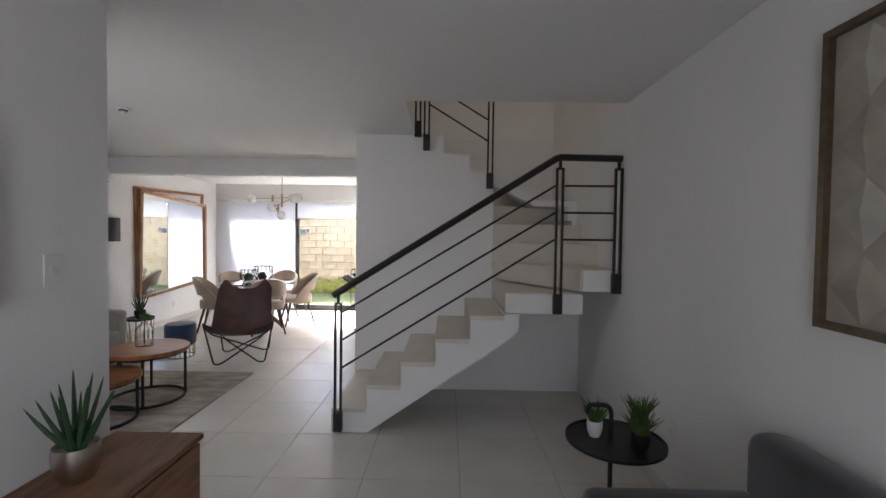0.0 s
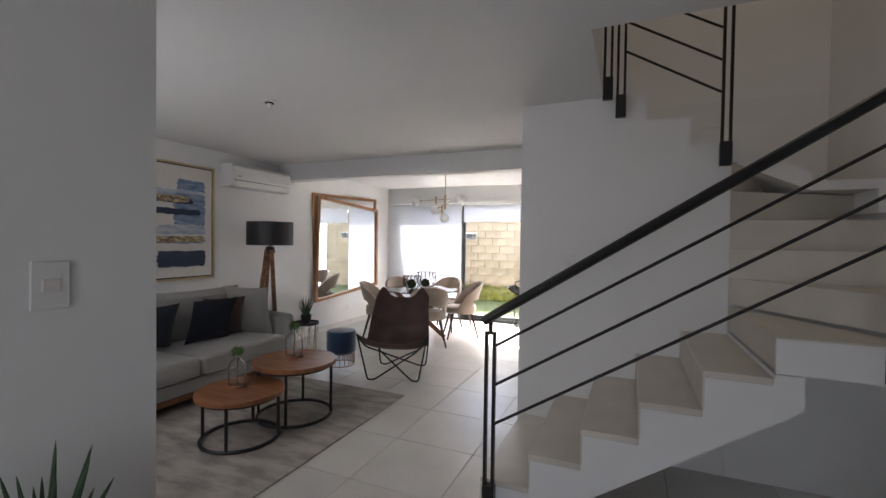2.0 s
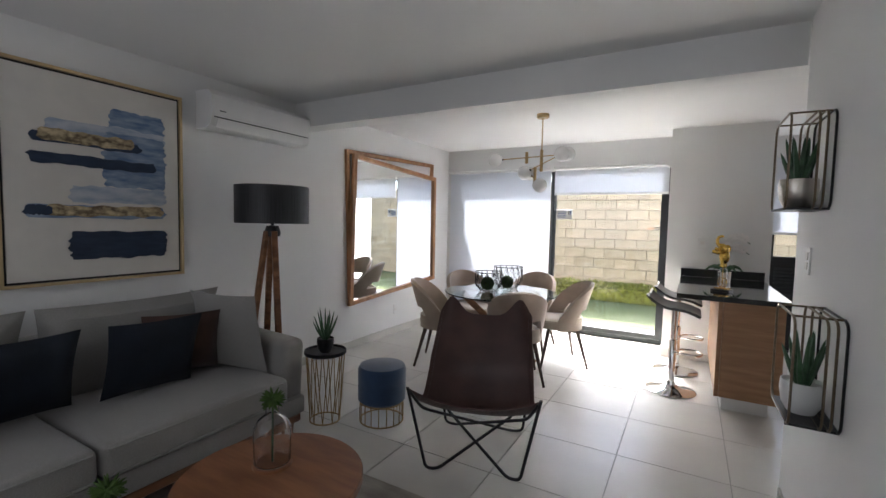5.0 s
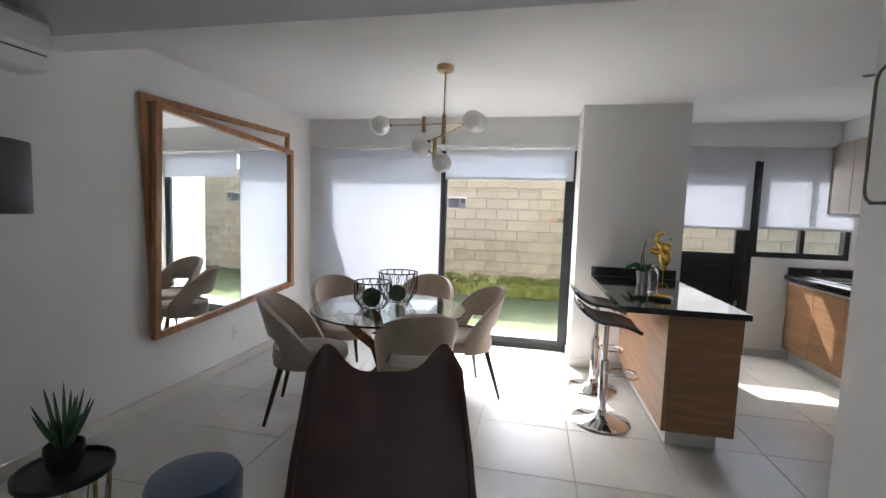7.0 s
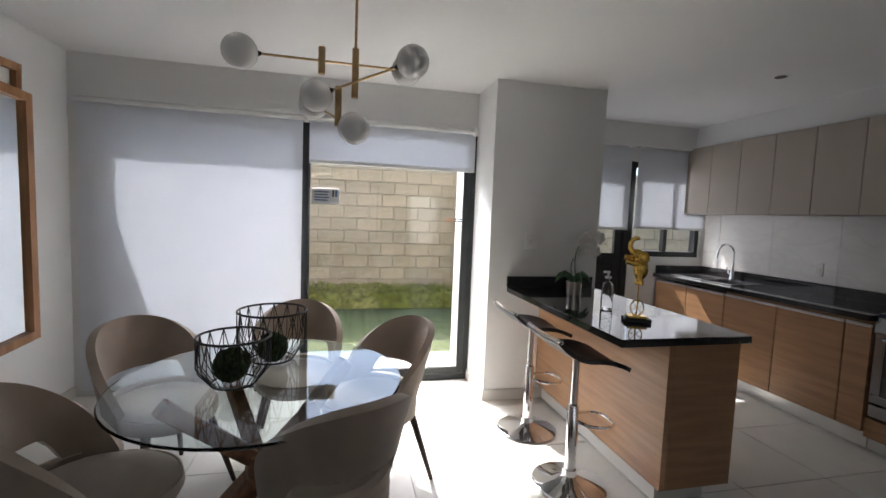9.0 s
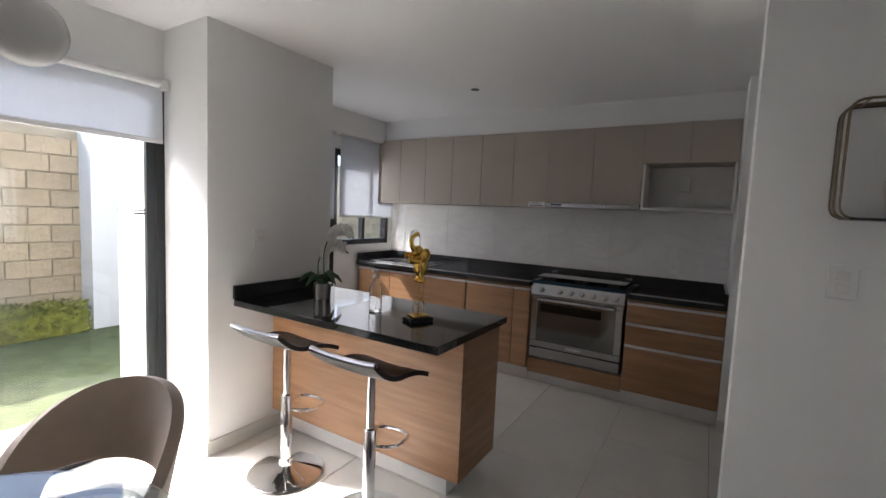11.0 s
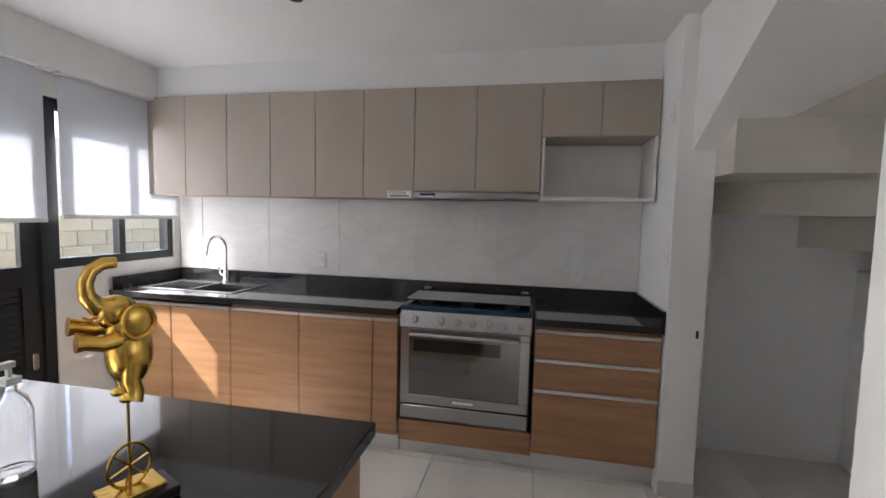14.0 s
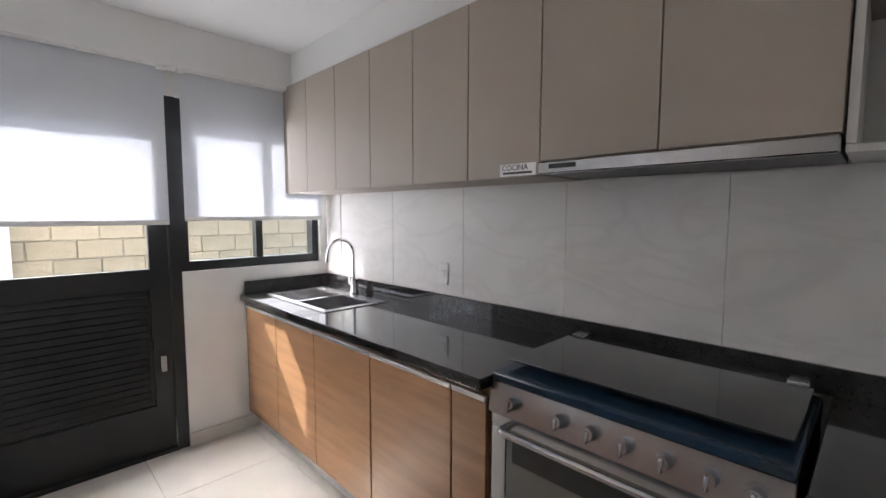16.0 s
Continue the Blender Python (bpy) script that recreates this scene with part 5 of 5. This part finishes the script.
part("badge", box(XW + .192, XW + .2015, 6.62, 6.67, 2.215, 2.222), SIGNDARK, ac)

# ---- entrance ----
cs = thing("console_cabinet", "low brown wooden console under the television", "cabinet")
part("top", box(XP + .002, .50, 1.35, 3.76, .575, .60, .003), WALNUT, cs)
part("body", box(XP + .004, .48, 1.37, 3.74, .14, .574, .002), WALNUT, cs)
for k in range(3):
    a = 1.38 + k * .786
    part("door", box(.481, .497, a + .003, a + .783, .15, .565, .003), WALNUT, cs)
for y in (1.45, 3.66):
    for x in (XP + .05, .44):
        part("leg", box(x - .02, x + .02, y - .02, y + .02, 0, .139, .003), BLACKMETAL, cs)
tv = thing("television", "wall-mounted flat black television", "television")
part("bezel", box(XP + .03, XP + .07, 2.06, 3.16, 1.255, 1.865, .004), BLACKMETAL, tv)
part("screen", box(XP + .0705, XP + .072, 2.072, 3.148, 1.27, 1.853), SCREEN, tv)
part("mount", box(XP + .001, XP + .03, 2.5, 2.8, 1.4, 1.7), BLACKMETAL, tv)
potted("console_aloe", "large green aloe in a round silver pot", .25, 3.37, .601, .075, .13, SILVERPOT, aloe(.25, 3.37, .71, 15, .31, .010, .8, 21))

cp = thing("tray_table", "black round tray table with arched handle", "table")
WX, WY = 2.47, 4.02
part("tray", lathe([(.0, .47), (.235, .47), (.245, .475), (.245, .49), (.238, .49), (.235, .48), (.0, .48)], WX, WY, 44), BLACKMETAL, cp)
part("handle", tube(rounded([(WX - .02, WY, .02), (WX - .02, WY, .66), (WX - .14, WY - .0, .66), (WX - .14, WY, .62)], .05), .012), BLACKMETAL, cp)
part("foot", lathe([(.0, .0), (.17, .0), (.17, .012), (.02, .018), (.0, .018)], WX, WY, 36), BLACKMETAL, cp)


def grass_pot(x, y, r, h, seed, mat, label):
    bm, rnd = bmesh.new(), random.Random(seed)
    for k in range(90):
        a, s = rnd.uniform(0, 6.28), rnd.uniform(0, .8)
        L = rnd.uniform(.07, .12)
        leaf_blade(bm, (x + r * .6 * rnd.uniform(-1, 1), y + r * .6 * rnd.uniform(-1, 1), .481 + h * .8), (x + r * .5 * math.cos(a) + L * s * math.cos(a), y + r * .5 * math.sin(a) + L * s * math.sin(a), .481 + h * .8 + L), .0028)
    potted("grass_plant", label, x, y, .481, r, h, mat, bm, GRASSY)


grass_pot(2.38, 4.06, .04, .085, 1, PLASTICW, "tufted green grass in a patterned white pot")
grass_pot(2.56, 3.93, .045, .08, 2, BLACKMETAL, "tufted green grass in a low black pot")
grass_pot(2.62, 4.08, .045, .11, 4, BLACKMETAL, "tufted green grass in a tall black pot")

arm_ = thing("armchair", "dark charcoal velvet armchair beside the wall", "armchair")
part("seat", box(2.12, 2.78, 2.70, 3.36, .22, .45, .05, 3), CHARCOAL, arm_)
part("arm", box(2.10, 2.74, 3.28, 3.42, .2, .60, .05, 3), CHARCOAL, arm_)
part("arm", box(2.10, 2.74, 2.64, 2.78, .2, .60, .05, 3), CHARCOAL, arm_)
part("backrest", box(2.70, 2.86, 2.64, 3.42, .2, .82, .06, 3), CHARCOAL, arm_)
for x in (2.18, 2.78):
    for y in (2.72, 3.34):
        part("leg", tube([(x, y, 0), (x, y, .22)], lambda t: .012 + .01 * t), WALNUT, arm_)

rp = thing("wall_panel", "bronze framed panel of embossed diamonds on the wall", "artwork")
part("frame", boxes((XE - .045, XE - .001, 2.05, 3.31, 1.22, 1.245), (XE - .045, XE - .001, 2.05, 3.31, 2.185, 2.21), (XE - .045, XE - .001, 2.05, 2.075, 1.245, 2.185), (XE - .045, XE - .001, 3.285, 3.31, 1.245, 2.185)), BRONZE, rp, smooth=False)
part("backing", box(XE - .02, XE - .001, 2.075, 3.285, 1.245, 2.185), TEXTILE, rp, smooth=False)
for i in range(5):
    for j in range(4):
        yc, zc = 2.20 + .24 * i, 1.36 + .235 * j
        bm = bmesh.new()
        base = [bm.verts.new((XE - .021, yc + dy, zc + dz)) for dy, dz in ((-.115, 0), (0, -.112), (.115, 0), (0, .112))]
        tip = bm.verts.new((XE - .040, yc, zc))
        for k in range(4):
            bm.faces.new((base[k], base[(k + 1) % 4], tip))
        bm.faces.new(base[::-1])
        bmesh.ops.recalc_face_normals(bm, faces=bm.faces)
        part("diamond", bm, TEXTPALE if (i + j) % 2 else TEXTILE, rp, smooth=False)

# notices on the glass
nt_ = thing("door_notice", "white printed notice stuck on glass", "sign")
part("paper", box(-1.365, -1.15, YS + .022, YS + .024, 1.51, 1.64), PLASTICW, nt_)
for k in range(4):
    part("text_bar", box(-1.345, -1.24 + .01 * (k % 2), YS + .0205, YS + .0218, 1.535 + .022 * k, 1.545 + .022 * k), SIGNINK, nt_)
part("pictogram", box(-1.205, -1.19, YS + .0205, YS + .0218, 1.57, 1.625), SIGNDARK, nt_)
part("pictogram", box(-1.182, -1.165, YS + .0205, YS + .0218, 1.57, 1.625), SIGNINK, nt_)
n2 = thing("glass_sticker", "small orange lettering stuck on the glass", "sign")
letters("NO", .05, pose(-.25, YS + .02, 1.40, 90, 0, 0), SIGNRED, n2)
part("text_bar", box(-.165, -.07, YS + .0205, YS + .0218, 1.402, 1.412), SIGNDARK, n2)
part("text_bar", box(-.165, -.08, YS + .0205, YS + .0218, 1.422, 1.432), SIGNDARK, n2)

# ---- garden planting ----
hd = tagged(new("hedge"), "low clipped yellow-green hedge along the garden wall", "hedge", kind="stuff")
def hedge_leaves():
    rnd, vs, fs = random.Random(7), [], []
    for k in range(9000):
        x, y = rnd.uniform(-2.9, .72), YB - .45 + rnd.uniform(0, .42)
        lim = .30 + .06 * noise.noise(Vector((x * 3, y * 3, 0)))
        z = rnd.uniform(-.04, lim)
        d = Vector((rnd.gauss(0, 1), rnd.gauss(0, 1), rnd.gauss(.4, 1))).normalized()
        e = d.orthogonal().normalized() * .012
        n = len(vs)
        c = Vector((x, y, z))
        vs += [tuple(c - d * .03), tuple(c + e), tuple(c + d * .03), tuple(c - e)]
        fs.append((n, n + 1, n + 2, n + 3))
    me = bpy.data.meshes.new("hedge_leaves")
    me.from_pydata(vs, [], fs)
    me.materials.append(HEDGE)
    return me


lv = new("leaves", hedge_leaves())
lv.parent = hd
part("core", box(-2.9, .72, YB - .40, YB - .05, -.08, .20, .03), HEDGE, hd)

# ---- pieces: blocks and floor tiles ----
bme = [mesh_of("block", box(-.197 * f, .197 * f, -.015, .012, -.097, .097, .008), BLOCK) for f in (1, .5)]
rnd = random.Random(4)
for j in range(11):
    for i in range(26):
        x = -3.1 + .40 * i + (.2 if j % 2 else 0)
        if x < 7.2:
            piece("block", bme[0], gw, pose(x, YB - .012 + rnd.uniform(-.006, .006), .06 + .20 * j, 0, 0, 0))
T = .603
tiles = {}
gx0, gy0 = .49 - 6 * T, 4.46 - 7 * T
for i in range(11):
    for j in range(19):
        x0, x1 = max(gx0 + i * T, XW - .1), min(gx0 + (i + 1) * T, XE + .1)
        y0, y1 = max(gy0 + j * T, .2), min(gy0 + (j + 1) * T, 11.0)
        if x1 - x0 < .02 or y1 - y0 < .02:
            continue
        w, h = round(x1 - x0 - .004, 4), round(y1 - y0 - .004, 4)
        if (w, h) not in tiles:
            tiles[w, h] = mesh_of("floor_tile", box(-w / 2, w / 2, -h / 2, h / 2, -.008, 0, .0012), TILE)
        piece("floor_tile", tiles[w, h], floor, pose((x0 + x1) / 2, (y0 + y1) / 2, 0))
